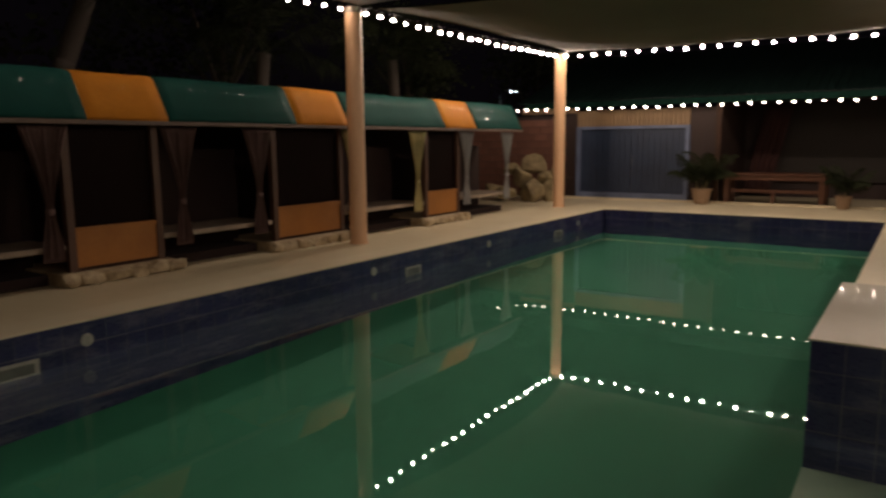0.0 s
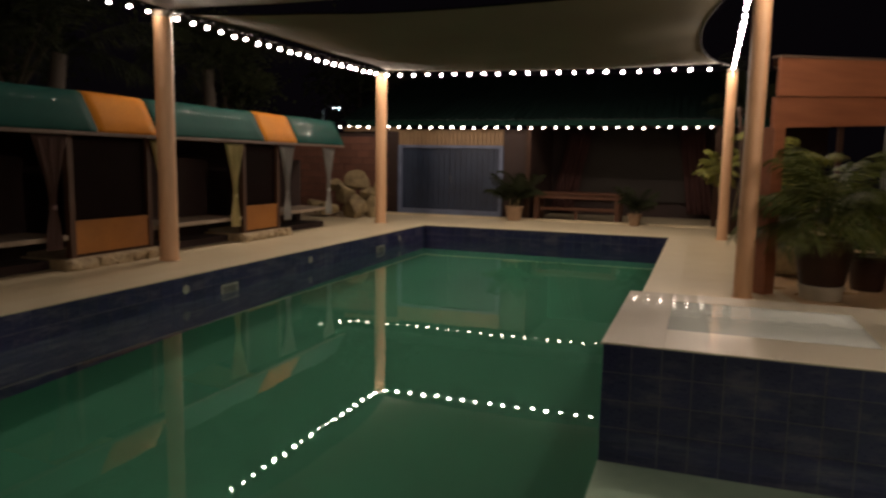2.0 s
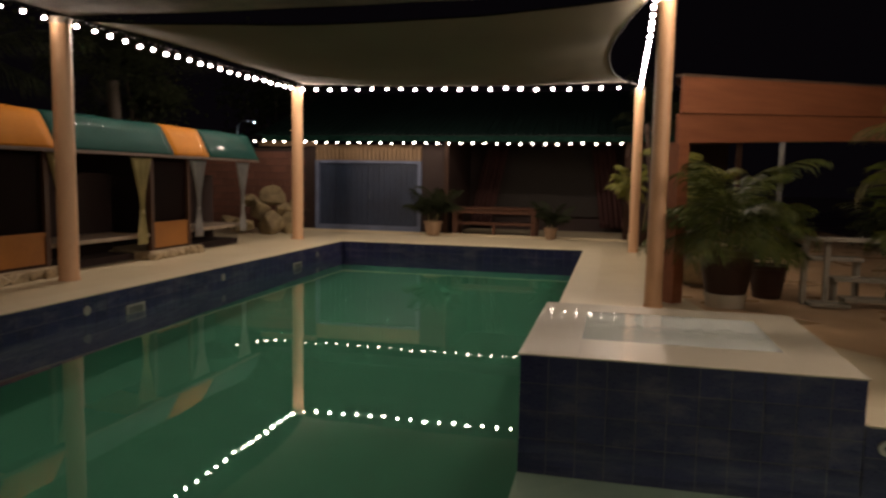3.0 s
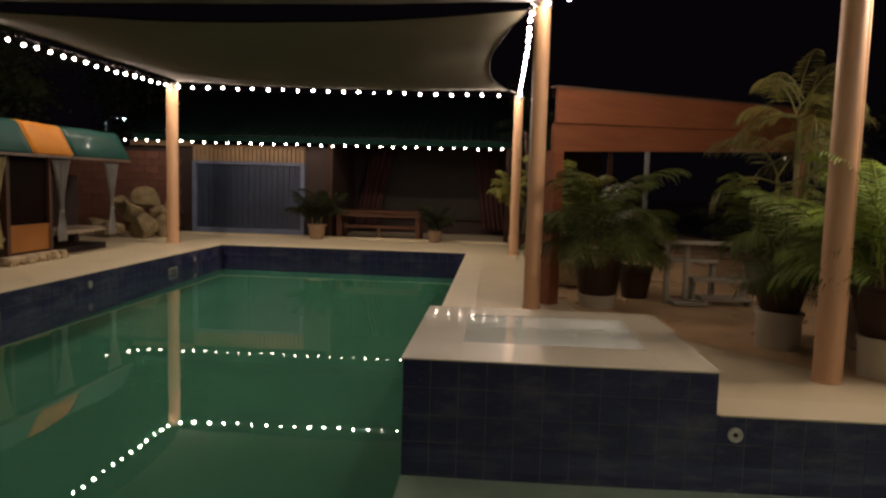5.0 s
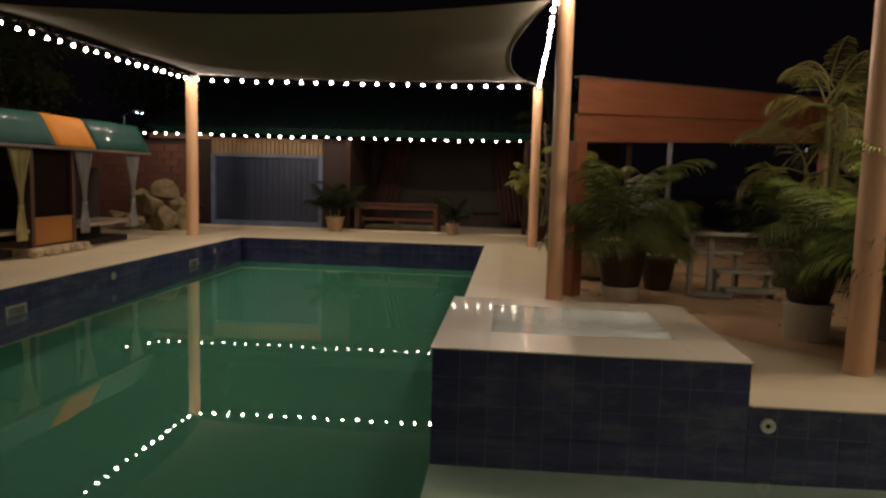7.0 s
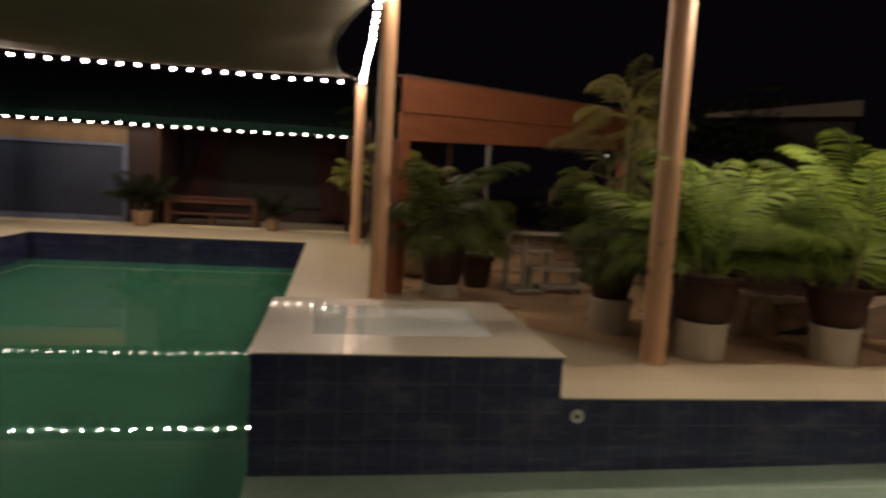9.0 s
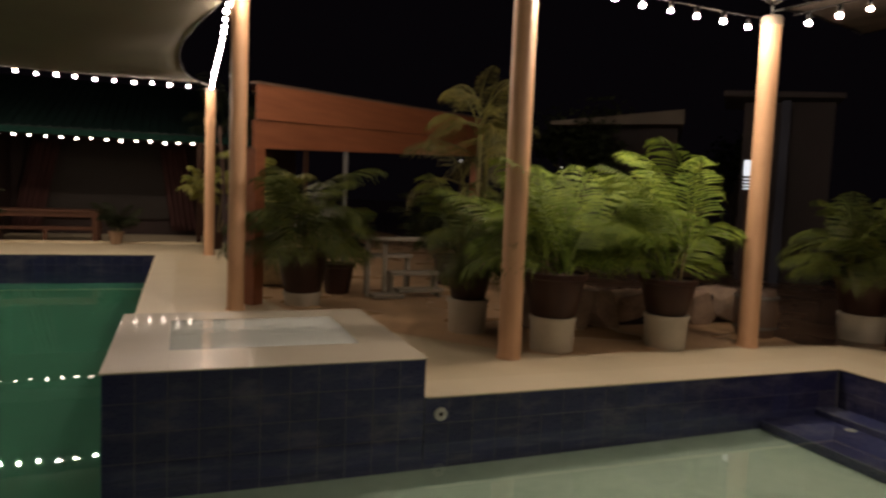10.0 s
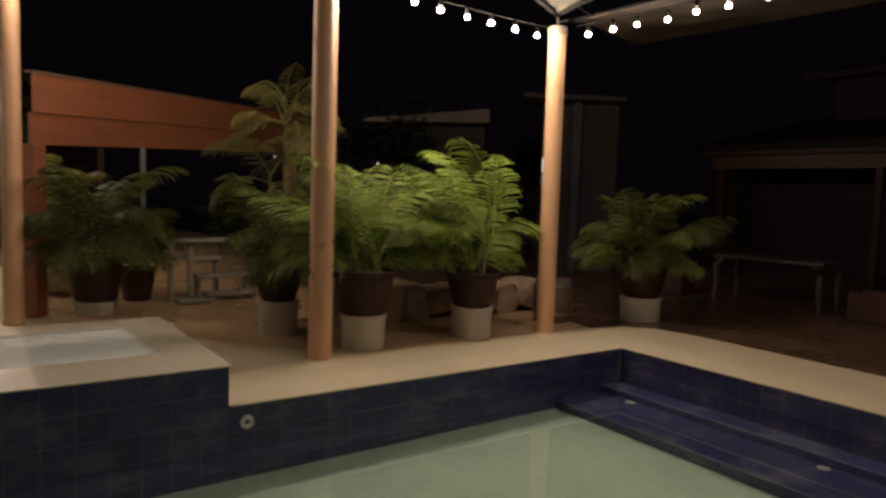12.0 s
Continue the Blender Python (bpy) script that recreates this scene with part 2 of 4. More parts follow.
def damp(m, wet, dry, size):
    """Patches of standing damp: the gloss of a surface comes and goes over the floor."""
    tree = m.node_tree
    where = tree.nodes.new("ShaderNodeNewGeometry")
    patch = tree.nodes.new("ShaderNodeTexNoise")
    patch.inputs["Scale"].default_value = size
    patch.inputs["Detail"].default_value = 2
    patch.inputs["Roughness"].default_value = 0.6
    span = tree.nodes.new("ShaderNodeMapRange")
    span.inputs["From Min"].default_value, span.inputs["From Max"].default_value = 0.32, 0.70
    span.inputs["To Min"].default_value, span.inputs["To Max"].default_value = dry, wet
    tree.links.new(where.outputs["Position"], patch.inputs["Vector"])
    tree.links.new(patch.outputs["Fac"], span.inputs["Value"])
    tree.links.new(span.outputs["Result"], tree.nodes["Principled BSDF"].inputs["Roughness"])


damp(M_DECK, 0.30, 0.42, 0.8)
damp(M_WET, 0.32, 0.55, 1.2)
damp(M_TERRACE, 0.2, 0.42, 0.8)
damp(M_FALLOFF_PAVE, 0.18, 0.34, 0.8)

# ---- mesh tools ----


def box(bm, x0, x1, y0, y1, z0, z1, bevel=0.0):
    vs = [bm.verts.new((x, y, z)) for z in (z0, z1) for y in (y0, y1) for x in (x0, x1)]
    fs = [bm.faces.new([vs[i] for i in q]) for q in
          ((0, 2, 3, 1), (4, 5, 7, 6), (0, 1, 5, 4), (2, 6, 7, 3), (0, 4, 6, 2), (1, 3, 7, 5))]
    if bevel:
        bmesh.ops.bevel(bm, geom=list({e for f in fs for e in f.edges}), offset=bevel, segments=2, affect="EDGES", profile=0.6)
    return bm


def boxed(x0, x1, y0, y1, z0, z1, bevel=0.0):
    return box(bmesh.new(), x0, x1, y0, y1, z0, z1, bevel)


def lathe(profile, seg=24, bm=None, cx=0, cy=0):
    """A turned body from (radius, height) pairs, closed at both ends."""
    bm = bm or bmesh.new()
    rings = [[bm.verts.new((cx + r * math.cos(2 * math.pi * k / seg), cy + r * math.sin(2 * math.pi * k / seg), z))
              for k in range(seg)] for r, z in profile]
    for a, b in zip(rings, rings[1:]):
        for k in range(seg):
            bm.faces.new((a[k], a[(k + 1) % seg], b[(k + 1) % seg], b[k]))
    bm.faces.new(rings[0][::-1])
    bm.faces.new(rings[-1])
    return bm


def tube(points, radius, seg=8, bm=None):
    """A round bar along points; radius may be a function of 0..1."""
    bm = bm or bmesh.new()
    pts = [Vector(p) for p in points]
    rings = []
    for i, p in enumerate(pts):
        d = (pts[min(i + 1, len(pts) - 1)] - pts[max(i - 1, 0)]).normalized()
        a = d.orthogonal().normalized() if abs(d.z) > 0.95 else d.cross(Vector((0, 0, 1))).normalized()
        b = d.cross(a)
        r = radius(i / (len(pts) - 1)) if callable(radius) else radius
        rings.append([bm.verts.new(p + r * (a * math.cos(2 * math.pi * k / seg) + b * math.sin(2 * math.pi * k / seg))) for k in range(seg)])
    for a, b in zip(rings, rings[1:]):
        for k in range(seg):
            bm.faces.new((a[k], a[(k + 1) % seg], b[(k + 1) % seg], b[k]))
    bm.faces.new(rings[0][::-1])
    bm.faces.new(rings[-1])
    return bm


def mesh_of(name, bm, mat, smooth=False):
    if mat not in (M_WATER, M_SPA_WATER):  # the water sheets face up as drawn
        bmesh.ops.recalc_face_normals(bm, faces=bm.faces)
    me = bpy.data.meshes.new(name)
    bm.to_mesh(me)
    bm.free()
    me.materials.append(mat)
    if smooth:
        me.shade_smooth()
        me.set_sharp_from_angle(angle=radians(38))
    return me


def part(name, bm, mat, parent=None, label="", smooth=False, at=None):
    ob = new(name, bm if isinstance(bm, bpy.types.Mesh) else mesh_of(name, bm, mat, smooth))
    if at is not None:
        ob.matrix_basis = at
    if parent:
        ob.parent = parent
    return tagged(ob, label)


def thing(name, label, category, group="", kind="", at=None):
    """An Empty at a thing's base, which carries its parts."""
    ob = new(name)
    ob.empty_display_size = 0.1
    if at is not None:
        ob.matrix_basis = at
    return tagged(ob, label, category, group, kind)


def whole(name, bm, mat, label, category, group="", kind="", smooth=False, at=None):
    return tagged(part(name, bm, mat, None, "", smooth, at), label, category, group, kind)


# ---- the plan ----
XL, XS, XR = -7.83, -2.2, 4.22        # pool: far-left side, inner side of the long arm, right end
YN, YC, YF = -4.2, 0.0, 10.76        # near edge, inner corner, far edge
WATER = -0.355
DEEP, SHALLOW = -1.85, -0.87
SPA_TOP, SPA_Y = 0.302, 2.14
TOP = 3.53

# ---- ground and pool basin ----
bm = bmesh.new()
xs, ys = (-70, XL, XS, XR, 70), (-60, YN, YC, YF, 90)
grid = {(i, j): bm.verts.new((x, y, 0)) for i, x in enumerate(xs) for j, y in enumerate(ys)}
for i in range(4):
    for j in range(4):
        if (i, j) in ((1, 1), (1, 2), (2, 1)):
            continue
        bm.faces.new((grid[i, j], grid[i + 1, j], grid[i + 1, j + 1], grid[i, j + 1]))
whole("ground", bm, M_DECK, "cream coated concrete pool deck, slightly damp", "deck", kind="structure")


def slab(name, x0, x1, y0, y1, z0, z1, mat, label, category, bevel=0.0):
    return whole(name, boxed(x0, x1, y0, y1, z0, z1, bevel), mat, label, category, kind="structure")


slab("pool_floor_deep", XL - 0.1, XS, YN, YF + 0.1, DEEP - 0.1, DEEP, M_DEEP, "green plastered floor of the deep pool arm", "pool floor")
slab("pool_floor_shallow", XS, XR, YN, YC, SHALLOW - 0.9, SHALLOW, M_SHALLOW, "pale plastered floor of the shallow pool arm", "pool floor")
T = 0.004  # a tile's thickness
wall_left = slab("pool_wall_left", XL - 0.3, XL - T, YN - 0.3, YF + 0.3, DEEP, -0.010, M_GROUT, "grouted pool wall under navy tiles", "pool wall")
wall_far = slab("pool_wall_far", XL - T, XS + 0.3, YF + T, YF + 0.3, DEEP, -0.010, M_GROUT, "grouted pool wall under navy tiles", "pool wall")
slab("pool_wall_inner", XS, XS + 0.25, SPA_Y, YF + T, DEEP, -0.010, M_TILE, "navy tiled side wall of the long pool arm", "pool wall")
wall_right = slab("pool_wall_right", XR + T, XR + 0.3, YN - 0.3, YC + 0.3, DEEP, -0.010, M_GROUT, "grouted pool wall under navy tiles", "pool wall")
wall_inner = slab("pool_wall_corner", 0.0, XR + T, YC + T, YC + 0.3, DEEP, -0.010, M_GROUT, "grouted pool wall under navy tiles", "pool wall")
slab("pool_wall_near", XL - T, XR + T, YN - 0.3, YN, DEEP, -0.010, M_TILE, "navy tiled near wall of the pool", "pool wall")

# the second polygon paints the floor's fading light as a darker paving
for name, mat, label, corners in (
        ("terrace_paving", M_TERRACE, "brown paved terrace behind the pool deck", ((-0.75, 40), (-0.75, 5.2), (-0.5, 3.9), (0.15, 2.7), (0.8, 1.9), (1.3, 1.3), (1.75, 1.0), (4.2, 1.0), (4.75, 0.95), (5.0, 2.5), (5.2, 40))),
        ("paving_falloff", M_FALLOFF_PAVE, "brown paving beside the house, darkened for the fall-off of light", ((5.2, 40), (5.0, 2.5), (4.75, 0.95), (5.2, 0.82), (5.45, 0.55), (5.55, 0.0), (5.52, -2.0), (5.5, -40), (60, -40), (60, 40)))):
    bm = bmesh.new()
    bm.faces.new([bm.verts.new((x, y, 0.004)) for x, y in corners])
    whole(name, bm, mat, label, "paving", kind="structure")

for low, x0, x1, y0, y1 in ((wall_left, XL - T, XL, YN, YF), (wall_far, XL, XS, YF, YF + T)):
    part("lower_tiling", boxed(x0, x1, y0, y1, DEEP, -0.815), M_TILE, low, "navy tiling under water")

# coping strips round the basin, a little proud of the deck
CO = 0.004
for name, x0, x1, y0, y1 in (("coping_left", XL - 0.42, XL + 0.015, YN, YF + 0.42), ("coping_far", XL + 0.015, XS + 0.4, YF - 0.015, YF + 0.42),
                             ("coping_inner", XS - 0.015, XS + 0.4, SPA_Y + 0.02, YF - 0.015), ("coping_corner", 0.02, XR + 0.42, YC - 0.015, YC + 0.42),
                             ("coping_right", XR - 0.015, XR + 0.42, YN, YC - 0.015), ("coping_near", XL - 0.42, XR + 0.42, YN - 0.4, YN)):
    whole(name, boxed(x0, x1, y0, y1, -0.010, CO, 0.003), M_COPING, "cream stone coping along the pool edge", "coping", "pool coping", "structure")

# water
bm = bmesh.new()
pts = [(XL, YN), (XR, YN), (XR, YC), (XS, YC), (XS, YF), (XL, YF)]
v = [bm.verts.new((x, y, WATER)) for x, y in pts]
w1 = bm.verts.new((XS, YN, WATER))
bm.faces.new((v[0], w1, v[3], v[4], v[5]))
bm.faces.new((w1, v[1], v[2], v[3]))
pool_water = whole("water", bm, M_WATER, "still green pool water reflecting the string lights", "water", kind="structure")
pool_water.visible_shadow = False

# two wide entry steps along the right end
for k, (x0, x1, z) in enumerate(((3.95, XR, -0.42), (3.28, 3.95, -0.62))):
    st = whole("pool_step", boxed(x0, x1, YN, YC, SHALLOW, z, 0.012), M_TILE, "navy tiled pool entry step under water", "pool step", "pool entry steps", "structure")
    part("nosing", boxed(x0 - 0.003, x0 + 0.011, YN, YC - 0.01, z, z + 0.003), M_GROUT, st, "pale grey step edge")
    for y in (-0.44, -2.34) if k else ():
        part("step_fitting", lathe([(0.05, z), (0.05, z + 0.012), (0.03, z + 0.018)], 14, None, x1 - 0.07, y), M_PLASTIC, st, "round white plastic pool fitting")

# ---- spa ----
spa = thing("spa", "raised square spa with navy tiled sides and cream top", "spa", at=pose(0, 0, 0))
IX0, IX1, IY0, IY1 = -1.80, -0.37, 0.58, 1.77
part("core", boxed(XS + T, 0 - T, YC + T, SPA_Y, DEEP, -0.12), M_GROUT, spa, "grouted spa walls")
for x0, x1, y0, y1 in ((XS + T, IX0, YC + T, SPA_Y), (IX1, -T, YC + T, SPA_Y), (IX0, IX1, YC + T, IY0), (IX0, IX1, IY1, SPA_Y)):
    part("rim_wall", boxed(x0, x1, y0, y1, -0.12, SPA_TOP - 0.012), M_GROUT, spa)
part("basin", boxed(IX0, IX1, IY0, IY1, -0.119, 0.265), M_SPA_FLOOR, spa, "white plastered spa seat")
for x0, x1, y0, y1 in ((XS - 0.012, IX0, YC - 0.012, SPA_Y + 0.012), (IX1, 0.012, YC - 0.012, SPA_Y + 0.012), (IX0, IX1, YC - 0.012, IY0), (IX0, IX1, IY1, SPA_Y + 0.012)):
    part("rim_slab", boxed(x0, x1, y0, y1, SPA_TOP - 0.012, SPA_TOP, 0.003), M_WET, spa, "cream stone rim slab")
bm = bmesh.new()
bm.faces.new([bm.verts.new(p) for p in ((IX0, IY0, SPA_TOP - 0.001), (IX1, IY0, SPA_TOP - 0.001), (IX1, IY1, SPA_TOP - 0.001), (IX0, IY1, SPA_TOP - 0.001))])
part("spa_water", bm, M_SPA_WATER, spa, "milky still spa water").visible_shadow = False

fit_ring = whole("pool_inlet", lathe([(0.052, 0), (0.052, 0.012), (0.045, 0.018), (0.02, 0.018), (0.018, 0.004)], 24), M_RING,
                 "round white plastic water inlet in the tiled wall", "pool fitting", smooth=True, at=pose(0.13, -0.001, -0.137, 90, 0, 0))
# solid disc, the darkness of the hole is put into its colour
part("nozzle", lathe([(0.016, 0.004), (0.016, 0.010)], 12), M_BLACK, fit_ring, "nozzle hole drawn as a near-black disc")

# skimmers and small lamps in the far-left wall
for y in (-2.25, 3.3, 8.3):
    sk = thing("skimmer", "pale plastic skimmer opening in the navy pool wall", "skimmer", "skimmers", at=pose(XL, y, -0.33))
    for x0, x1, z0, z1 in ((-0.19, -0.15, -0.09, 0.09), (0.15, 0.19, -0.09, 0.09), (-0.15, 0.15, 0.06, 0.09), (-0.15, 0.15, -0.09, -0.06)):
        part("frame_bar", boxed(0, 0.012, x0, x1, z0, z1), M_PLASTIC, sk)
    part("flap", boxed(0.001, 0.007, -0.15, 0.15, -0.06, 0.06), M_STEEL, sk, "grey skimmer flap")
for y in (-1.63, 2.4, 5.5, 9.3):
    whole("pool_wall_fitting", lathe([(0.06, 0), (0.06, 0.01), (0.03, 0.016)], 18), M_PLASTIC, "round white fitting in the navy pool wall",
          "pool fitting", "pool wall fittings", smooth=True, at=pose(XL + 0.001, y, -0.18, 0, 90, 0))

# ---- posts and string lights ----
# N1 is an added post out of view, it carries the fill string
POSTS = {"L0": (-9.0, -3.9), "L1": (-9.0, 3.45), "L2": (-9.0, 10.8), "R1": (-1.16, 10.8), "R2": (-1.09, 3.99),
         "R3": (1.19, 1.04), "R4": (4.06, 1.02), "N4": (3.99, -6.3), "N1": (-2.4, -6.3)}
HIGH = {"R1": 3.50, "R2": 3.80, "R3": 3.85, "R4": 3.51}


def post(x, y, TOP, r):
    p = thing("sail_post", "salmon-painted round timber post on the deck", "post", "sail posts", at=pose(x, y, 0))
    part("shaft", lathe([(r * 1.1, 0), (r * 1.1, 0.02), (r * 1.04, 0.05), (r * 0.98, TOP - 0.12), (r, TOP - 0.1)], 28), M_POST, p, smooth=True)
    part("cap", lathe([(r * 1.1, TOP - 0.1), (r * 1.1, TOP - 0.085), (r * 1.03, TOP - 0.08), (r * 1.08, TOP - 0.02), (r * 0.9, TOP)], 28), M_COLLAR, p, "dull steel post collar", smooth=True)
    part("eye_bolt", tube([(0, 0, TOP - 0.02), (0, 0, TOP + 0.07)], 0.012), M_STEEL, p, "steel eye bolt")
    part("base_ring", lathe([(r * 1.2, 0), (r * 1.2, 0.01), (r * 1.11, 0.016)], 28), M_POST, p, "thin painted base ring")
    return p


for key, (x, y) in POSTS.items():
    post(x, y, HIGH.get(key, 3.60), 0.128 if key[0] == "L" else 0.100)
conduit = whole("conduit", tube([(0, 0, 0), (0, 0, TOP - 0.1)], 0.03, 10), M_POST, "salmon-painted conduit pipe beside a post", "pipe", smooth=True,
                at=pose(POSTS["R3"][0] + 0.128, POSTS["R3"][1] + 0.06, 0))

ball = bmesh.new()
bmesh.ops.create_icosphere(ball, subdivisions=2, radius=0.021)
BALL = mesh_of("bulb", ball, M_BULB_NEAR, True)
BALLS = {M_BULB_NEAR: BALL}
for weaker in (M_BULB_BRIGHT, M_BULB_POOL, M_BULB_MID, M_BULB_FILL, M_BULB_PLAIN, M_BULB_SOFT, M_BULB_EAVE):
    BALLS[weaker] = BALL.copy()
    BALLS[weaker].materials.clear()
    BALLS[weaker].materials.append(weaker)
CAP = mesh_of("socket", lathe([(0.02, 0.04), (0.022, 0.05), (0.022, 0.085), (0.012, 0.095)], 10), M_CABLE, True)


def string_lights(a, b, za, zb, sag, n, name_label, lit):
    s = thing("string_light", name_label, "string light", "festoon strings", at=pose(0, 0, 0))
    a, b = Vector((*a, za)), Vector((*b, zb))

    def at(f):
        p = a.lerp(b, f)
        p.z -= sag * 4 * f * (1 - f)
        return p
    part("cable", tube([at(k / 24) + Vector((0, 0, 0.10)) for k in range(25)], 0.007, 5), M_CABLE, s, "black cable")
    for k in range(n):
        p = at((k + 0.5) / n) + Vector((random.uniform(-0.012, 0.012), random.uniform(-0.012, 0.012), random.uniform(-0.015, 0.012)))
        bulb = part("bulb", BALLS[lit], lit, s, at=Matrix.Translation(p) @ Matrix.Scale(random.uniform(0.88, 1.14), 4))
        part("socket", CAP, M_CABLE, bulb)
    return s


LBL = "festoon string of glowing warm-white globe bulbs between posts"


def off(p, q, d=0.13):
    """A point beside a post, on the way to the next one."""
    p, q = Vector(POSTS[p]), Vector(POSTS[q])
    return p + (q - p).normalized() * d


FREE = {("R4", "R3"): 0.15, ("R4", "N4"): 0.30, ("L2", "R1"): -0.02, ("R1", "L2"): 0.28}  # bare cable at a post, on the way to the next


# N4-N1 is an unseen added string that lights spa front and shallow floor
for p, q, z1, z2, n, lit in (("L0", "L1", 3.50, 3.53, 21, M_BULB_SOFT), ("L1", "L2", 3.53, 3.55, 21, M_BULB_MID), ("L2", "R1", 3.55, 3.48, 22, M_BULB_BRIGHT),
                             ("R1", "R2", 3.48, 3.67, 19, M_BULB_MID), ("R2", "R3", 3.67, 3.84, 10, M_BULB_PLAIN), ("R3", "R4", 3.50, 3.38, 8, M_BULB_NEAR),
                             ("R4", "N4", 3.36, 3.30, 20, M_BULB_POOL), ("N4", "N1", 3.42, 3.42, 18, M_BULB_FILL)):
    a, b = off(p, q, FREE.get((p, q), 0.13)), off(q, p, FREE.get((q, p), 0.13))
    if (p, q) == ("R1", "R2"):
        b = Vector(POSTS["R2"]) + Vector((-0.13, -0.13))  # tied to the pool side of the post
    if p == "R2":
        a = Vector(POSTS["R2"]) + Vector((-0.07, -0.14))
    string_lights(a, b, z1, z2, 0.005 if p == "L2" else 0.03, n, LBL, lit)
EAVE = 13.2
string_lights((-11.0, EAVE), (-1.0, EAVE), 2.46, 2.44, 0.02, 32, "festoon string of glowing warm-white bulbs under the green eave", M_BULB_EAVE)
string_lights((-11.0, EAVE), (-11.6, 12.2), 2.46, 2.46, 0.02, 4, "short festoon string of warm-white bulbs at the eave's end", M_BULB_EAVE)

# ---- shade sails ----


def sail(name, corners, pull, sagz, mat, label, n=28, hem=0.0):
    """A stretched cloth between four corners with edges that curve inwards and a belly."""
    bm = bmesh.new()
    A, B, C, D = [Vector(c) for c in corners]
    rows = []
    for i in range(n + 1):
        u = i / n
        row = []
        for j in range(n + 1):
            w = j / n
            p = A.lerp(B, u).lerp(D.lerp(C, u), w)
            bu, bw = 4 * u * (1 - u), 4 * w * (1 - w)
            # edges drawn in, more for the middle of each edge
            du, dw = (0.5 - u) * 2, (0.5 - w) * 2
            p += (B - A).normalized() * du * abs(du) * bw * pull
            p += (D - A).normalized() * dw * abs(dw) * bu * pull
            p.z -= sagz * (0.45 * (bu + bw) + 0.55 * bu * bw)
            p.z += 0.012 * math.sin(9 * u + 4 * w) + 0.02 * noise.noise(Vector((6 * u, 6 * w, 2)))
            row.append(bm.verts.new(p))
        rows.append(row)
    for i in range(n):
        for j in range(n):
            bm.faces.new((rows[i][j], rows[i + 1][j], rows[i + 1][j + 1], rows[i][j + 1]))
    border = [rows[i][0].co.copy() for i in range(n + 1)] + [rows[n][j].co.copy() for j in range(1, n + 1)]
    border += [rows[i][n].co.copy() for i in range(n - 1, -1, -1)] + [rows[0][j].co.copy() for j in range(n - 1, -1, -1)]
    s = thing(name, label, "shade sail", "shade sails", at=pose(0, 0, 0))
    part("cloth", bm, mat, s, smooth=True)
    part("border_cord", tube(border, 0.007 + hem / 2, 8), M_CABLE, s, "dark webbing hem")
    for c in corners:
        x, y = min(POSTS.values(), key=lambda p: (p[0] - c[0]) ** 2 + (p[1] - c[1]) ** 2)
        if x < 4 and c[0] > 6:
            continue
        part("corner_rope", tube([c, (x, y, c[2] - 0.04)], 0.012, 6), M_STEEL, s, "steel corner cable")
    return s


sail("shade_sail", ((-8.75, 3.6, 3.58), (-8.77, 10.6, 3.63), (-1.35, 10.6, 3.57), (-1.25, 4.15, 3.74)), 0.48, 0.21, M_SAIL, "beige shade sail stretched between posts over the pool", hem=0.012)
sail("shade_sail", ((-8.75, -3.6, 3.56), (-8.75, 3.3, 3.56), (-1.25, 3.8, 3.72), (1.0, 0.8, 3.75)), 0.1, 0.10, M_NET, "dark net shade sail stretched over the near pool")
sail("shade_sail", ((-2.0, -0.2, 3.75), (3.93, 0.90, 3.60), (3.88, -6.1, 3.62), (-2.3, -6.1, 3.6)), 0.6, 0.05, M_SAIL, "beige shade sail with dark hem over the shallow pool arm", hem=0.06)
sail("shade_sail", ((4.20, 1.0, 3.60), (7.0, 2.4, 3.92), (7.25, -6.2, 3.92), (4.15, -6.2, 3.60)), 0.12, 0.03, M_NET, "dim net shade sail stretched from the posts towards the house", hem=0.02)

# ---- cabana row ----
CX = -9.5
row = thing("cabana_row", "row of curtained poolside cabanas with green and orange awning", "cabana", at=pose(0, 0, 0))
# wall, floor and bench backs carry the interior shade in their colour
part("back_wall", boxed(-11.6, -11.45, -5.0, 9.3, 0, 2.3), M_BLACK, row, "back wall with the bays' shade in its colour")
part("floor_slab", boxed(-11.45, CX - 0.25, -5.0, 9.3, 0, 0.12), M_BLACK, row, "cabana floor with the bays' shade in its colour")
PROFILE = [(-9.3, 1.83), (-9.3, 1.88), (-9.385, 2.04), (-9.47, 2.20), (-9.55, 2.345), (-9.60, 2.39), (-9.70, 2.41), (-10.4, 2.37), (-11.0, 2.33), (-11.6, 2.28)]


def canopy(y0, y1, mat, label):
    bm = bmesh.new()
    n = max(2, int((y1 - y0) / 0.15))
    outer = []
    for k in range(n + 1):
        y = y0 + (y1 - y0) * k / n
        outer.append([bm.verts.new((x + 0.010 * noise.noise(Vector((y * 2.2, x * 2, 5))), y, z - 0.012 * (0.5 + 0.5 * math.cos(2 * math.pi * y / 1.87)) * (z > 2.35)))
                      for x, z in PROFILE])
    for a, b in zip(outer, outer[1:]):
        for i in range(len(PROFILE) - 1):
            bm.faces.new((a[i], b[i], b[i + 1], a[i + 1]))
    ob = part("canopy_panel", bm, mat, row, label, smooth=True)
    m = ob.modifiers.new("thick", "SOLIDIFY")
    m.thickness = 0.006


edges = [(-5.0, -0.64, 0), (-0.64, 0.37, 1), (0.37, 2.5, 0), (2.5, 3.61, 1), (3.61, 6.37, 0), (6.37, 7.5, 1), (7.5, 9.45, 0)]
for y0, y1, o in edges:
    canopy(y0, y1, M_VINYL_O if o else M_VINYL_G, "orange vinyl awning panel" if o else "dark green vinyl awning panel")
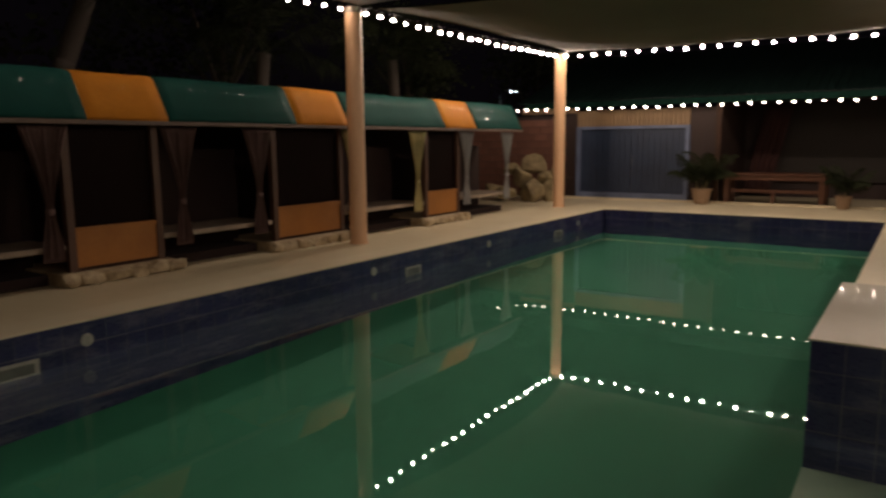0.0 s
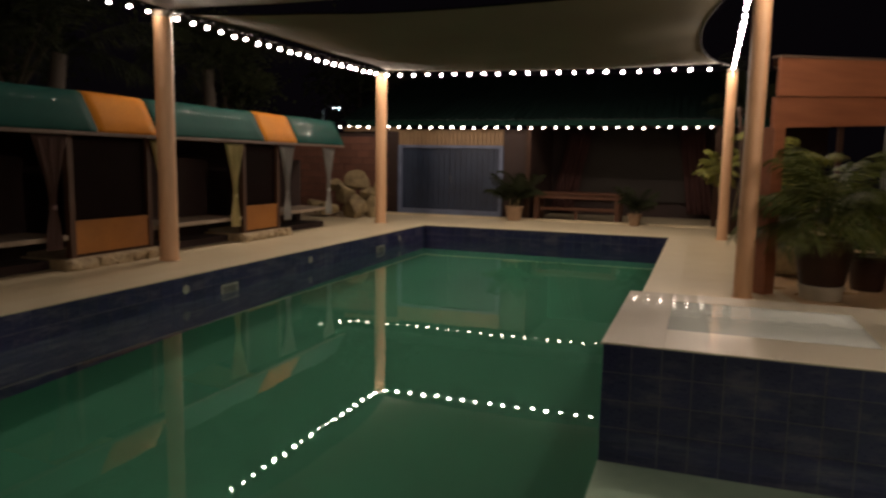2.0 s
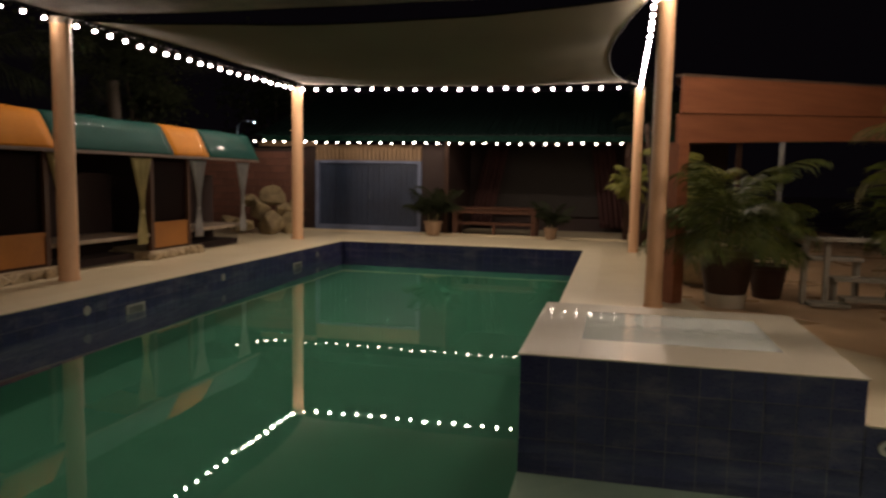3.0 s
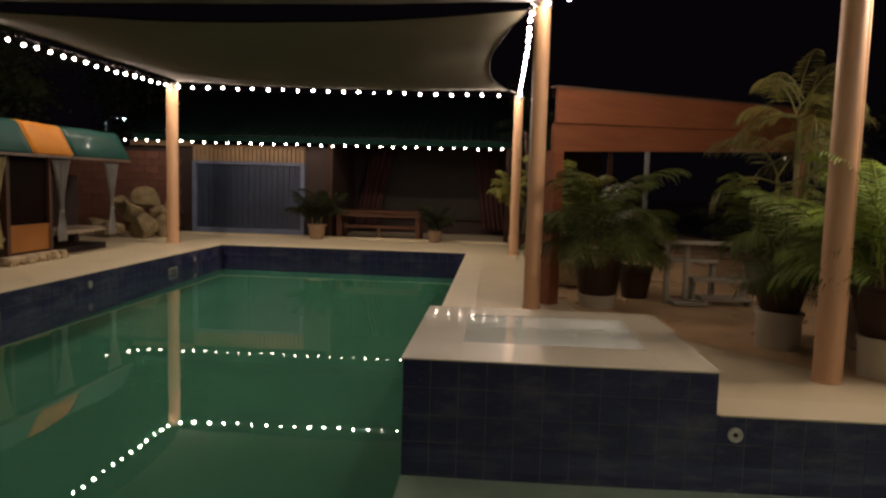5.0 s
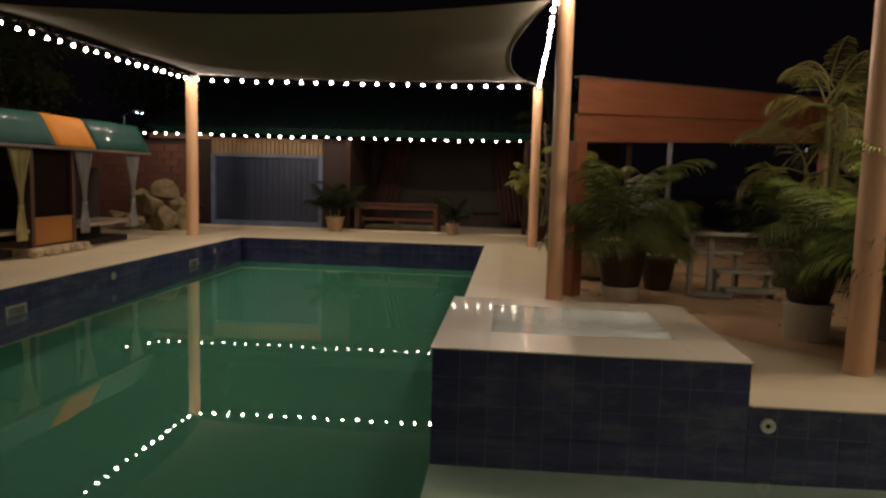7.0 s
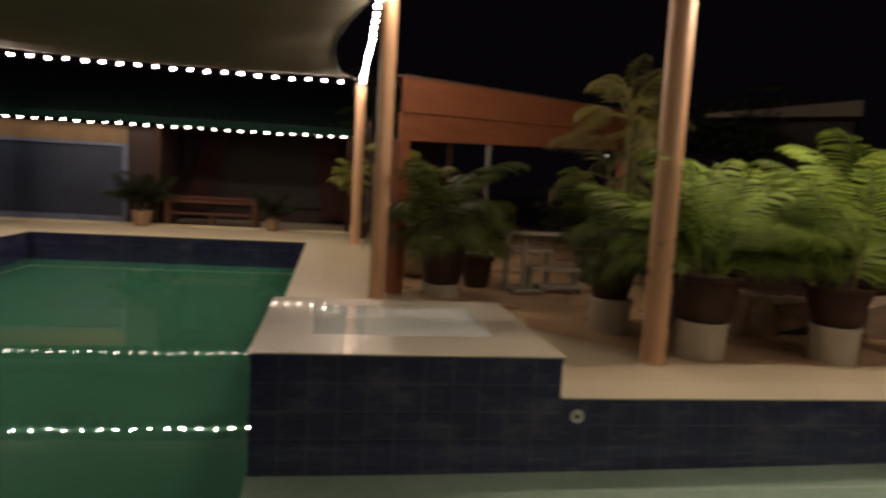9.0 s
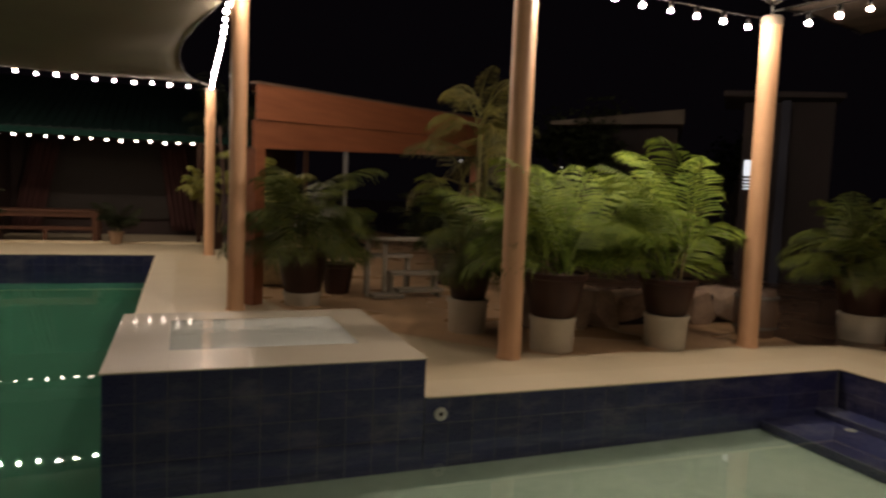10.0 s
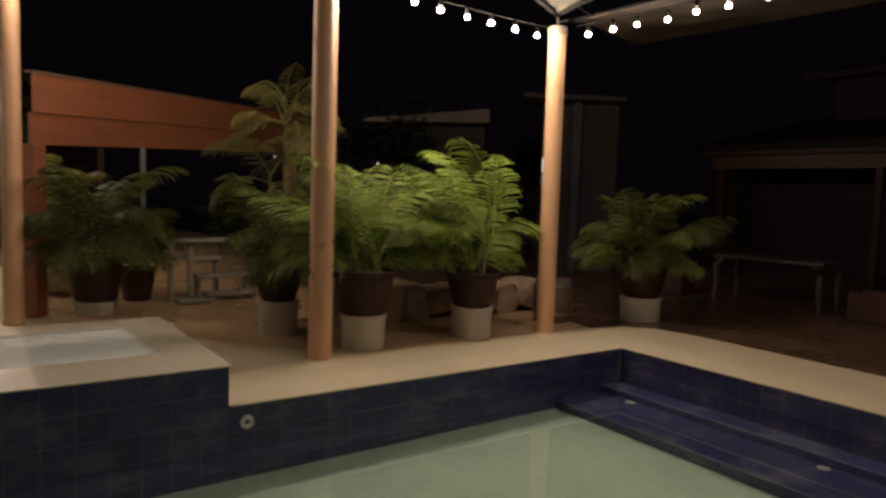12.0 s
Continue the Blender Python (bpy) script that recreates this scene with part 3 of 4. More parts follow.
bm = bmesh.new()
tip = [bm.verts.new((x, 9.45, z)) for x, z in PROFILE] + [bm.verts.new((x + 0.2, 9.45 + 0.5 * (z < 2.4) * (1 - (z - 1.83) / 0.6), z)) for x, z in PROFILE[:1]]
bm.faces.new(tip[:len(PROFILE)])
part("canopy_end", bm, M_VINYL_G, row, "dark green vinyl end panel")
part("front_rail", boxed(-9.32, -9.27, -5.0, 9.45, 1.79, 1.84, 0.008), M_TRIM, row, "grey-brown rail under the awning")
PANELS = [(-5.0, -3.6), (-0.86, 0.33), (2.15, 3.66), (5.94, 7.13)]
BAYS = [(-3.6, -0.86), (0.33, 2.15), (3.66, 5.94), (7.13, 9.2)]
PLINTHS = []
for y0, y1 in PANELS:
    PLINTHS.append(part("plinth", boxed(-10.6, CX + 0.09, y0 - 0.12, y1 + 0.10, 0, 0.145, 0.012), M_PLINTH, row, "rough cream stone plinth"))
    part("front_panel", boxed(CX - 0.04, CX, y0 + 0.05, y1 - 0.05, 0.19, 0.60, 0.006), M_PANEL, row, "orange painted board panel")
    part("top_rail", boxed(CX - 0.06, CX + 0.015, y0 + 0.05, y1 - 0.05, 0.60, 0.645, 0.006), M_PANEL, row, "orange painted rail")
    part("bottom_rail", boxed(CX - 0.05, CX - 0.002, y0 + 0.05, y1 - 0.05, 0.15, 0.19), M_DARKWOOD, row, "dark bottom rail")
    for y in (y0, y1 - 0.09):
        part("jamb", boxed(CX - 0.08, CX + 0.02, y, y + 0.09, 0.15, 1.8, 0.008), M_JAMB, row, "brown timber jamb")
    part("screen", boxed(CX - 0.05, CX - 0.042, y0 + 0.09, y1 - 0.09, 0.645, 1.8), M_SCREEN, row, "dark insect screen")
for y0, y1 in BAYS:
    part("bench_seat", boxed(-10.3, CX + 0.0, y0 + 0.02, y1 - 0.02, 0.40, 0.465, 0.01), M_BENCH, row, "pale bench slab")
    part("bench_back", boxed(-10.32, -10.27, y0 + 0.02, y1 - 0.02, 0.12, 1.5), M_BLACK, row, "bench back with the bay's shade in its colour")


def curtain(y, w, mat, label, z1=1.78, z0=0.3, tie=0.85):
    """A curtain gathered at a tie, its tail flaring below."""
    bm = bmesh.new()
    n, rows_ = 28, 22
    vs = []
    for i in range(rows_ + 1):
        z = z1 + (z0 - z1) * i / rows_
        if z > tie:
            f = (z - tie) / (z1 - tie)
            half = 0.035 + (w - 0.035) * f ** 1.4
        else:
            f = (tie - z) / (tie - z0)
            half = 0.035 + 0.085 * min(1, f * 1.4)
        vs.append([bm.verts.new((CX + 0.06 + 0.022 * math.sin(k * 1.9 + 0.6 * math.sin(z * 3)), y + half * (2 * k / n - 1), z)) for k in range(n + 1)])
    for a, b in zip(vs, vs[1:]):
        for k in range(n):
            bm.faces.new((a[k], a[k + 1], b[k + 1], b[k]))
    c = whole("curtain", bm, mat, label, "curtain", "cabana curtains", smooth=True)
    m = c.modifiers.new("thick", "SOLIDIFY")
    m.thickness = 0.004
    part("tie_back", lathe([(0.045, tie - 0.03), (0.05, tie), (0.045, tie + 0.03)], 12, None, CX + 0.06, y), mat, c)


for y, m, lb in ((-1.05, M_CURT_M, "mauve"), (0.60, M_CURT_M, "mauve"), (1.86, M_CURT_M, "mauve"), (3.86, M_CURT_Y, "yellow"), (5.64, M_CURT_Y, "yellow"),
                 (7.33, M_CURT_G, "grey"), (9.0, M_CURT_G, "grey")):
    curtain(y, 0.26, m, lb + " cloth curtain tied back at a cabana bay")

# ---- far building with a blue double door and a covered terrace ----
FY = 13.6
house = thing("terrace_building", "low building with slatted fascia, covered terrace and green roof", "building", at=pose(0, 0, 0))
part("door_wall", boxed(-10.15, -9.76, FY + 0.06, FY + 0.2, 0, 2.34), M_MAROON, house, "dark maroon wall strip")
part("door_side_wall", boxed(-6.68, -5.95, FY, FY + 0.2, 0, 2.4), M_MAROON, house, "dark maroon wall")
part("lintel", boxed(-9.76, -6.68, FY + 0.05, FY + 0.2, 1.97, 2.4), M_CREAMSLAT, house, "cream boarded lintel")
for k in range(26):
    x = -9.755 + k * 0.1182
    part("slat", boxed(x, x + 0.09, FY - 0.005, FY + 0.05, 1.975, 2.36, 0.004), M_CREAMSLAT, house)
part("side_beam", boxed(-11.5, -9.76, FY - 0.03, FY + 0.05, 2.345, 2.48, 0.006), M_CREAMSLAT, house, "cream timber beam")
# walls under the ceiling are coloured dark for the shade there
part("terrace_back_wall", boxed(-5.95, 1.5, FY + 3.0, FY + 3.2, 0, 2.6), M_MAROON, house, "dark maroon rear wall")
part("grey_wall", boxed(-5.3, -1.9, FY + 2.85, FY + 2.998, 0.45, 2.5), M_GREYWALL, house, "grey plastered screen wall with terrace shade in its colour")
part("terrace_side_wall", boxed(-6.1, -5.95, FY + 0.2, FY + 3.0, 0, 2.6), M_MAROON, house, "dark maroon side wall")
part("terrace_ceiling", boxed(-6.1, 1.5, FY - 0.2, FY + 3.2, 2.6, 2.68), M_DARKWOOD, house, "dark boarded terrace ceiling")
part("eave_board", boxed(-11.2, 3.1, FY - 0.42, FY - 0.38, 2.48, 2.62, 0.006), M_EAVE, house, "green eave board")
def slope(x0, x1, lift, thick):
    bm = bmesh.new()
    ya, za, yb, zb = FY - 0.45, 2.62 + lift, FY + 4.5, 4.3 + lift
    lo = [bm.verts.new(p) for p in ((x0, ya, za), (x1, ya, za), (x1, yb, zb), (x0, yb, zb))]
    hi = [bm.verts.new(v.co + Vector((0, 0, thick))) for v in lo]
    bm.faces.new(lo[::-1])
    bm.faces.new(hi)
    for k in range(4):
        bm.faces.new((lo[k], lo[(k + 1) % 4], hi[(k + 1) % 4], hi[k]))
    return bm


roof = part("roof", slope(-11.4, 3.2, 0, 0.02), M_ROOFGREEN, house, "dark green ribbed metal roof")
for k in range(72):
    x = -11.4 + 14.6 * (k + 0.9) / 72
    part("rib", slope(x, x + 0.04, 0.02, 0.03), M_ROOFGREEN, roof)
for x in (-5.98, -1.3, 1.3):
    part("terrace_post", boxed(x - 0.06, x + 0.06, FY - 0.1, FY + 0.02, 0, 2.6, 0.008), M_DARKWOOD, house, "dark timber terrace post")
part("step_sill", boxed(-10.1, 1.5, FY - 0.12, FY, 0, 0.05), M_DECK, house, "low cream sill")

door = thing("door_1", "wide slate-blue double door with a pale blue frame", "door", kind="structure", at=pose(0, 0, 0))
for x0, x1, z0, z1 in ((-9.76, -9.65, 0, 1.97), (-6.79, -6.68, 0, 1.97), (-9.65, -6.79, 1.89, 1.97), (-9.65, -6.79, 0, 0.19)):
    part("frame_bar", boxed(x0, x1, FY - 0.06, FY + 0.05, z0, z1, 0.006), M_DOORFRAME, door, "pale blue painted frame")
for x0, x1 in ((-9.65, -8.225), (-8.215, -6.79)):
    leaf = part("door_leaf", boxed(x0, x1, FY + 0.03, FY + 0.05, 0.19, 1.89), M_DOOR, door, "slate-blue boarded door leaf")
    k = int((x1 - x0) / 0.15)
    for i in range(k):
        a = x0 + (x1 - x0) * i / k
        part("board", boxed(a + 0.004, a + (x1 - x0) / k - 0.004, FY + 0.012, FY + 0.03, 0.195, 1.885, 0.004), M_DOOR, leaf)
part("door_handle", tube([(-8.17, FY + 0.012, 0.96), (-8.17, FY - 0.04, 0.96), (-8.17, FY - 0.04, 1.10), (-8.17, FY + 0.012, 1.10)], 0.012), M_STEEL, door, "steel pull handle")

for x, w in ((-5.35, 0.34), (-1.75, 0.34)):
    bm = bmesh.new()
    vs = []
    for i in range(15):
        z = 2.5 - 2.35 * i / 14
        shift = (0.55 if x < -3 else -0.35) * (z / 2.5 - 0.4)
        vs.append([bm.verts.new((x + shift + w * (2 * k / 18 - 1), FY + 2.6 + 0.04 * math.sin(k * 1.7), z)) for k in range(19)])
    for a, b in zip(vs, vs[1:]):
        for k in range(18):
            bm.faces.new((a[k], a[k + 1], b[k + 1], b[k]))
    c = whole("curtain", bm, M_CURT_R, "dark maroon curtain hanging in the terrace", "curtain", "terrace curtains", smooth=True)
    c.modifiers.new("thick", "SOLIDIFY").thickness = 0.005


def trestle(x0, x1, y0, y1, h, mat, label, name="terrace_table", category="table"):
    t = thing(name, label, category, at=pose((x0 + x1) / 2, (y0 + y1) / 2, 0))
    a, b = (x1 - x0) / 2, (y1 - y0) / 2
    for i in range(4):
        ya = -b + 2 * b * i / 4
        part("plank", boxed(-a, a, ya + 0.004, ya + b / 2 - 0.004, h - 0.04, h, 0.006), mat, t)
    for sx in (-1, 1):
        for sy in (-1, 1):
            part("leg", boxed(sx * (a - 0.12) - 0.065, sx * (a - 0.12) + 0.065, sy * (b - 0.08) - 0.06, sy * (b - 0.08) + 0.06, 0, h - 0.04, 0.006), mat, t)
        part("end_rail", boxed(sx * (a - 0.12) - 0.02, sx * (a - 0.12) + 0.02, -b + 0.12, b - 0.12, h - 0.14, h - 0.04), mat, t)
    part("apron", boxed(-a + 0.16, a - 0.16, -b + 0.06, -b + 0.09, h - 0.16, h - 0.04), mat, t)
    part("stretcher", boxed(-a + 0.14, a - 0.14, -b + 0.10, -b + 0.15, 0.30, 0.37), mat, t)
    part("middle_leg", boxed(-0.04, 0.04, -b + 0.06, -b + 0.14, 0, 0.30, 0.006), mat, t)
    return t


trestle(-5.85, -3.5, FY - 0.1, FY + 0.75, 0.76, M_TABLE, "red-brown timber table standing on the covered terrace")
# ---- palms ----


def frond(length, lift, bend, width, leaflets, seed, curl=0.0, blade=0.007):
    """One feather frond leaving the origin towards +x at a rise of lift and bending over by bend: a tapered rib with paired leaflets that hang at their tips."""
    rnd = random.Random(seed)
    bm = bmesh.new()
    n = 18
    pts = [Vector((0, 0, 0))]
    for i in range(n):
        a = lift - bend * ((i + 0.5) / n) ** 1.5
        pts.append(pts[-1] + Vector((math.cos(a), curl * (i / n), math.sin(a))) * (length / n))
    tube(pts, lambda f: 0.009 * (1 - 0.8 * f) + 0.0015, 5, bm)
    for k in range(leaflets):
        f = 0.24 + 0.76 * (k + 0.5) / leaflets
        i = min(int(f * n), n - 1)
        p = pts[i].lerp(pts[i + 1], f * n - i)
        d = (pts[i + 1] - pts[i]).normalized()
        side = Vector((-d.y, d.x, 0)).normalized() if abs(d.z) < 0.98 else Vector((0, 1, 0))
        up = d.cross(side) * -1
        g = (f - 0.24) / 0.76
        long = width * (0.6 + 0.7 * math.sin(math.pi * min(1.0, 0.15 + 0.85 * g))) * (1.0 - 0.3 * g) * rnd.uniform(0.93, 1.05)
        for s in (-1, 1):
            out = (side * s + d * (0.55 + 0.7 * g) + up * rnd.uniform(0.25, 0.62)).normalized()
            b = blade * rnd.uniform(0.85, 1.15)
            hang = Vector((0, 0, -long))
            q1 = p + out * long * 0.42 + hang * 0.02
            q2 = p + out * long * 0.76 + hang * 0.11
            q3 = p + out * long * 0.95 + hang * rnd.uniform(0.10, 0.46)
            a1, a2 = bm.verts.new(p - d * b * 0.4), bm.verts.new(p + d * b * 0.4)
            m1, m2 = bm.verts.new(q1 - d * b), bm.verts.new(q1 + d * b)
            n1, n2 = bm.verts.new(q2 - d * b * 0.8), bm.verts.new(q2 + d * b * 0.8)
            t = bm.verts.new(q3)
            bm.faces.new((a1, m1, m2, a2))
            bm.faces.new((m1, n1, n2, m2))
            bm.faces.new((n1, t, n2))
    return bm


FRONDS = {}


def frond_mesh(key, mat, *args):
    key = (key, mat.name) + args[1:4]
    if key not in FRONDS:
        FRONDS[key] = mesh_of("frond", frond(*args), mat)
    return FRONDS[key]


def crown(parent, base, n, size, lift0, lift1, mat, rnd, tall=0.35, turn=0, clear=None, blade=0.0065, bend=42, wide=0.36):
    """Fronds round a base; lift is the rise of each frond's start in degrees."""
    for k in range(n):
        kind = (k + turn) % 8
        lift = lift0 + (lift1 - lift0) * (kind / 7)
        me = frond_mesh((kind, round(size, 2), lift0, lift1), mat, size * (0.82 + 0.17 * ((kind * 5) % 4)), radians(lift), radians(bend + 10 * ((kind * 3) % 8)), size * wide, 25, 40 + kind,
                        0.10 * (kind - 3.5), blade + 0.003 * size)
        yaw = (k * 137.5 + turn * 57 + rnd.uniform(-18, 18)) % 360
        if clear and (yaw - clear[0]) % 360 < clear[1]:
            yaw += 180
        at = Matrix.Translation(Vector(base) + Vector((rnd.uniform(-0.05, 0.05), rnd.uniform(-0.05, 0.05), rnd.uniform(0, tall)))) @ pose(0, 0, 0, 0, 0, yaw)
        part("frond", me, mat, parent, at=at)


def bucket(x, y, r, h, label="white plastic bucket turned into a pot stand"):
    return whole("pot_stand", lathe([(r * 0.93, 0), (r * 0.95, 0.01), (r, h - 0.045), (r + 0.012, h - 0.04), (r + 0.012, h), (r * 0.9, h)], 32), M_PEDESTAL, label, "pot stand", "pot stands",
                 smooth=True, at=pose(x, y, 0))


def potted_palm(x, y, stand_r, stand_h, pot_r, pot_h, n, size, mat, label, lift=(25, 85), canes=5, seed=1, glaze=None, clear=None, rise=(0.12, 0.35), bend=42):
    rnd = random.Random(seed)
    if stand_h:
        bucket(x, y, stand_r, stand_h)
    p = thing("potted_palm", label, "potted palm", "potted palms", at=pose(x, y, stand_h, 0, 0, 0 if clear else rnd.uniform(0, 360)))
    part("pot", lathe([(pot_r * 0.66, 0), (pot_r * 0.72, 0.015), (pot_r * 0.9, pot_h * 0.55), (pot_r * 0.97, pot_h * 0.86), (pot_r * 1.06, pot_h * 0.88),
                       (pot_r * 1.06, pot_h), (pot_r * 0.95, pot_h), (pot_r * 0.93, pot_h * 0.9)], 32), glaze or M_POT, p, "clay pot" if glaze else "dark brown glazed pot", smooth=True)
    part("soil", lathe([(pot_r * 0.9, pot_h * 0.86), (pot_r * 0.94, pot_h * 0.93), (pot_r * 0.5, pot_h * 0.97)], 20), M_SOIL, p, "dark soil")
    for k in range(canes):
        a = k * 2.4 + rnd.random()
        r0 = pot_r * 0.45
        lean = rnd.uniform(0.1, 0.3)
        hgt = size * rnd.uniform(*rise)
        q0 = Vector((r0 * math.cos(a), r0 * math.sin(a), pot_h * 0.9))
        q1 = q0 + Vector((lean * hgt * math.cos(a), lean * hgt * math.sin(a), hgt))
        part("cane", tube([q0, q0.lerp(q1, 0.5), q1], lambda f: 0.017 - 0.006 * f, 7), M_CANE, p, "yellow-green cane", smooth=True)
        crown(p, q1 - Vector((0, 0, 0.1)), max(3, n // canes), size, lift[0], lift[1], mat, rnd, 0.12, 3 * k + seed, clear, 0.0065, bend)
    return p


potted_palm(-0.23, 4.3, 0.24, 0.17, 0.33, 0.55, 40, 1.0, M_LEAF_DIM, "bushy areca palm in dimmed green, in a dark pot beside the spa", (8, 84), 5, 3)
potted_palm(1.28, 2.3, 0.22, 0.37, 0.26, 0.36, 28, 0.92, M_LEAF_DIM, "areca palm in dimmed green, in a dark pot on a white bucket", (5, 80), 4, 5, None, (90, 105))
potted_palm(1.78, 1.27, 0.225, 0.35, 0.31, 0.44, 38, 0.95, M_LEAF, "lush green areca palm in a dark pot on a white bucket", (22, 88), 6, 7, None, (185, 170), (0.05, 0.30), 30)
potted_palm(3.1, 1.19, 0.225, 0.35, 0.29, 0.38, 46, 1.04, M_LEAF, "lush lime-green areca palm in a dark pot on a white bucket", (26, 90), 5, 11, None, (195, 180), (0.08, 0.40), 36)
potted_palm(5.79, 1.05, 0.26, 0.31, 0.32, 0.42, 30, 0.88, M_LEAF_DIM, "areca palm in dimmed green, in a dark pot on a white bucket", (10, 88), 5, 13)
potted_palm(0.42, 5.2, 0.0, 0.0, 0.24, 0.45, 12, 0.55, M_LEAF_NIGHT, "shaded green palm in a dark pot on the terrace", (45, 88), 3, 17)
potted_palm(-6.25, FY - 0.35, 0.0, 0.0, 0.24, 0.38, 24, 0.8, M_LEAF_NIGHT, "palm in night-darkened green, in a pale clay pot beside the blue door", (45, 90), 4, 19, M_CLAY)
potted_palm(-3.15, FY - 0.3, 0.0, 0.0, 0.17, 0.30, 15, 0.6, M_LEAF_NIGHT, "small plant in night-darkened green, in a clay pot beside the table", (45, 90), 3, 23, M_CLAY)
potted_palm(2.5, 6.0, 0.0, 0.0, 0.3, 0.5, 24, 1.05, M_LEAF_NIGHT, "dark arching palm in a pot behind the garden stair", (30, 85), 4, 29)


def tall_palm(x, y, h, r, n, size, mat, label, lean=(0, 0), seed=1, lift=(5, 80), spear=0):
    rnd = random.Random(seed)
    p = thing("palm_tree", label, "palm tree", "palm trees", at=pose(x, y, 0))
    pts = [Vector((lean[0] * (k / 8) ** 1.5, lean[1] * (k / 8) ** 1.5, h * k / 8)) for k in range(9)]
    part("trunk", tube(pts, lambda f: r * (1.25 - 0.45 * f), 12), M_TRUNK, p, "ringed brown palm trunk", smooth=True)
    crown(p, pts[-1] - Vector((0, 0, 0.1)), n, size, lift[0], lift[1], mat, rnd, 0.25, 0, None, 0.003)
    if spear:
        crown(p, pts[-1] + Vector((0, 0, 0.15)), spear, size, 70, 90, mat, rnd, 0.3, 0, None, 0.003)
    return p




def cane_palm(x, y, label, seed):
    """Three slim canes in a clump, each with drooping lower fronds and upright young ones."""
    rnd = random.Random(seed)
    p = thing("palm_tree", label, "palm tree", "palm trees", at=pose(x, y, 0))
    for k, (dx, dy, h) in enumerate(((0.0, 0.0, 2.10), (0.10, 0.08, 1.75), (-0.10, 0.05, 1.45))):
        pts = [Vector((dx * (0.5 + i / 8), dy * (0.5 + i / 8), h * i / 8)) for i in range(9)]
        part("cane", tube(pts, lambda f: 0.034 - 0.010 * f, 9), M_CANE, p, "ringed yellow-green cane", smooth=True)
        part("crownshaft", tube([pts[-2], pts[-1], pts[-1] + Vector((0, 0, 0.22))], lambda f: 0.036 - 0.016 * f, 9), M_LEAF_OLIVE, p, "smooth olive crownshaft", smooth=True)
        crown(p, pts[-1] + Vector((0, 0, 0.12)), (10, 7, 6)[k], 0.80, 5, 74, M_LEAF_OLIVE, rnd, 0.12, 3 * k, None, 0.0025, 62, 0.34)
    crown(p, (0, 0, 2.3), 6, 0.60, 42, 76, M_LEAF_OLIVE, rnd, 0.22, 2, None, 0.002, 55, 0.30)


cane_palm(1.52, 2.72, "slender cane palm with arching olive-yellow fronds", 31)
tall_palm(-12.6, 4.5, 3.3, 0.16, 16, 2.0, M_LEAF_NIGHT, "dark palm rising behind the cabanas", (0.2, 0.2), 41)
tall_palm(-12.9, 9.5, 3.6, 0.16, 16, 2.0, M_LEAF_NIGHT, "dark palm rising behind the cabanas", (0.1, -0.3), 43)
tall_palm(-13.0, 0.4, 3.8, 0.17, 16, 2.1, M_LEAF_NIGHT, "dark palm rising behind the cabanas", (0.5, 0.9), 47)
tall_palm(-0.6, 14.3, 2.9, 0.09, 10, 1.3, M_LEAF_NIGHT, "dark palm beside the terrace roof", (-0.2, -0.8), 51)

potted_palm(-1.0, 12.3, 0.0, 0.0, 0.25, 0.40, 48, 0.42, M_LEAF_Y, "tall yellow-green palm in a dark pot beside the far post", (-10, 80), 6, 61, None, None, (1.9, 4.2), 70)
potted_palm(-0.28, 6.6, 0.0, 0.0, 0.28, 0.45, 24, 0.66, M_LEAF_Y, "yellowish palm in a dark pot under the pavilion", (0, 75), 4, 67, None, None, (1.2, 1.9), 65)

# ---- rock feature and red block wall at the end of the cabanas ----


def rock(x, y, z, sx, sy, sz, seed):
    rnd = random.Random(seed * 7)
    bm = bmesh.new()
    for k in range(13):
        v = Vector((rnd.gauss(0, 1), rnd.gauss(0, 1), rnd.gauss(0, 1))).normalized() * rnd.uniform(0.85, 1.15)
        bm.verts.new((v.x * sx, v.y * sy, max(-0.75, v.z) * sz))
    hull = bmesh.ops.convex_hull(bm, input=bm.verts)
    bmesh.ops.delete(bm, geom=[g for g in hull["geom_interior"] if isinstance(g, bmesh.types.BMVert)], context="VERTS")
    bmesh.ops.bevel(bm, geom=list(bm.edges), offset=0.02, segments=1, affect="EDGES")
    return whole("rock", bm, M_ROCK, "pale cream boulder piled in a rock feature", "rock", "rock feature", at=pose(x, y, z, 9 * math.sin(seed), 8 * math.cos(2 * seed), seed * 47))


for k, (x, y, z, s) in enumerate(((-10.9, 11.6, 0.22, 0.40), (-10.3, 11.9, 0.25, 0.42), (-9.95, 12.3, 0.2, 0.36), (-11.3, 12.0, 0.25, 0.42), (-10.75, 12.2, 0.62, 0.38),
                                  (-10.2, 12.5, 0.58, 0.34), (-11.2, 12.5, 0.8, 0.36), (-10.6, 12.7, 0.95, 0.33), (-9.85, 12.75, 0.85, 0.3))):
    rock(x, y, z, s * (0.85 + 0.35 * (k % 2)), s * 0.85, s * (1.0 if k % 3 else 0.62), k + 1)
for k, (x, y, z, q) in enumerate(((-0.35, 5.9, 0.25, 0.34), (-0.75, 6.2, 0.22, 0.3), (-0.5, 6.15, 0.6, 0.28))):
    rock(x, y, z, q * 1.1, q, q * 0.8, k + 21)
blockwall = thing("wall_red_block", "red block garden wall behind the rock feature", "wall", kind="structure", at=pose(0, 0, 0))
part("core", boxed(-13.5, -10.16, 13.64, 13.8, 0, 2.3), M_MAROON, blockwall, "dark mortar core")

# far cold street lamp among the trees
lamp = thing("street_lamp", "distant cold-white street lamp among dark trees", "street lamp", at=pose(-17.6, 24.0, 0, 0, 0, 30))
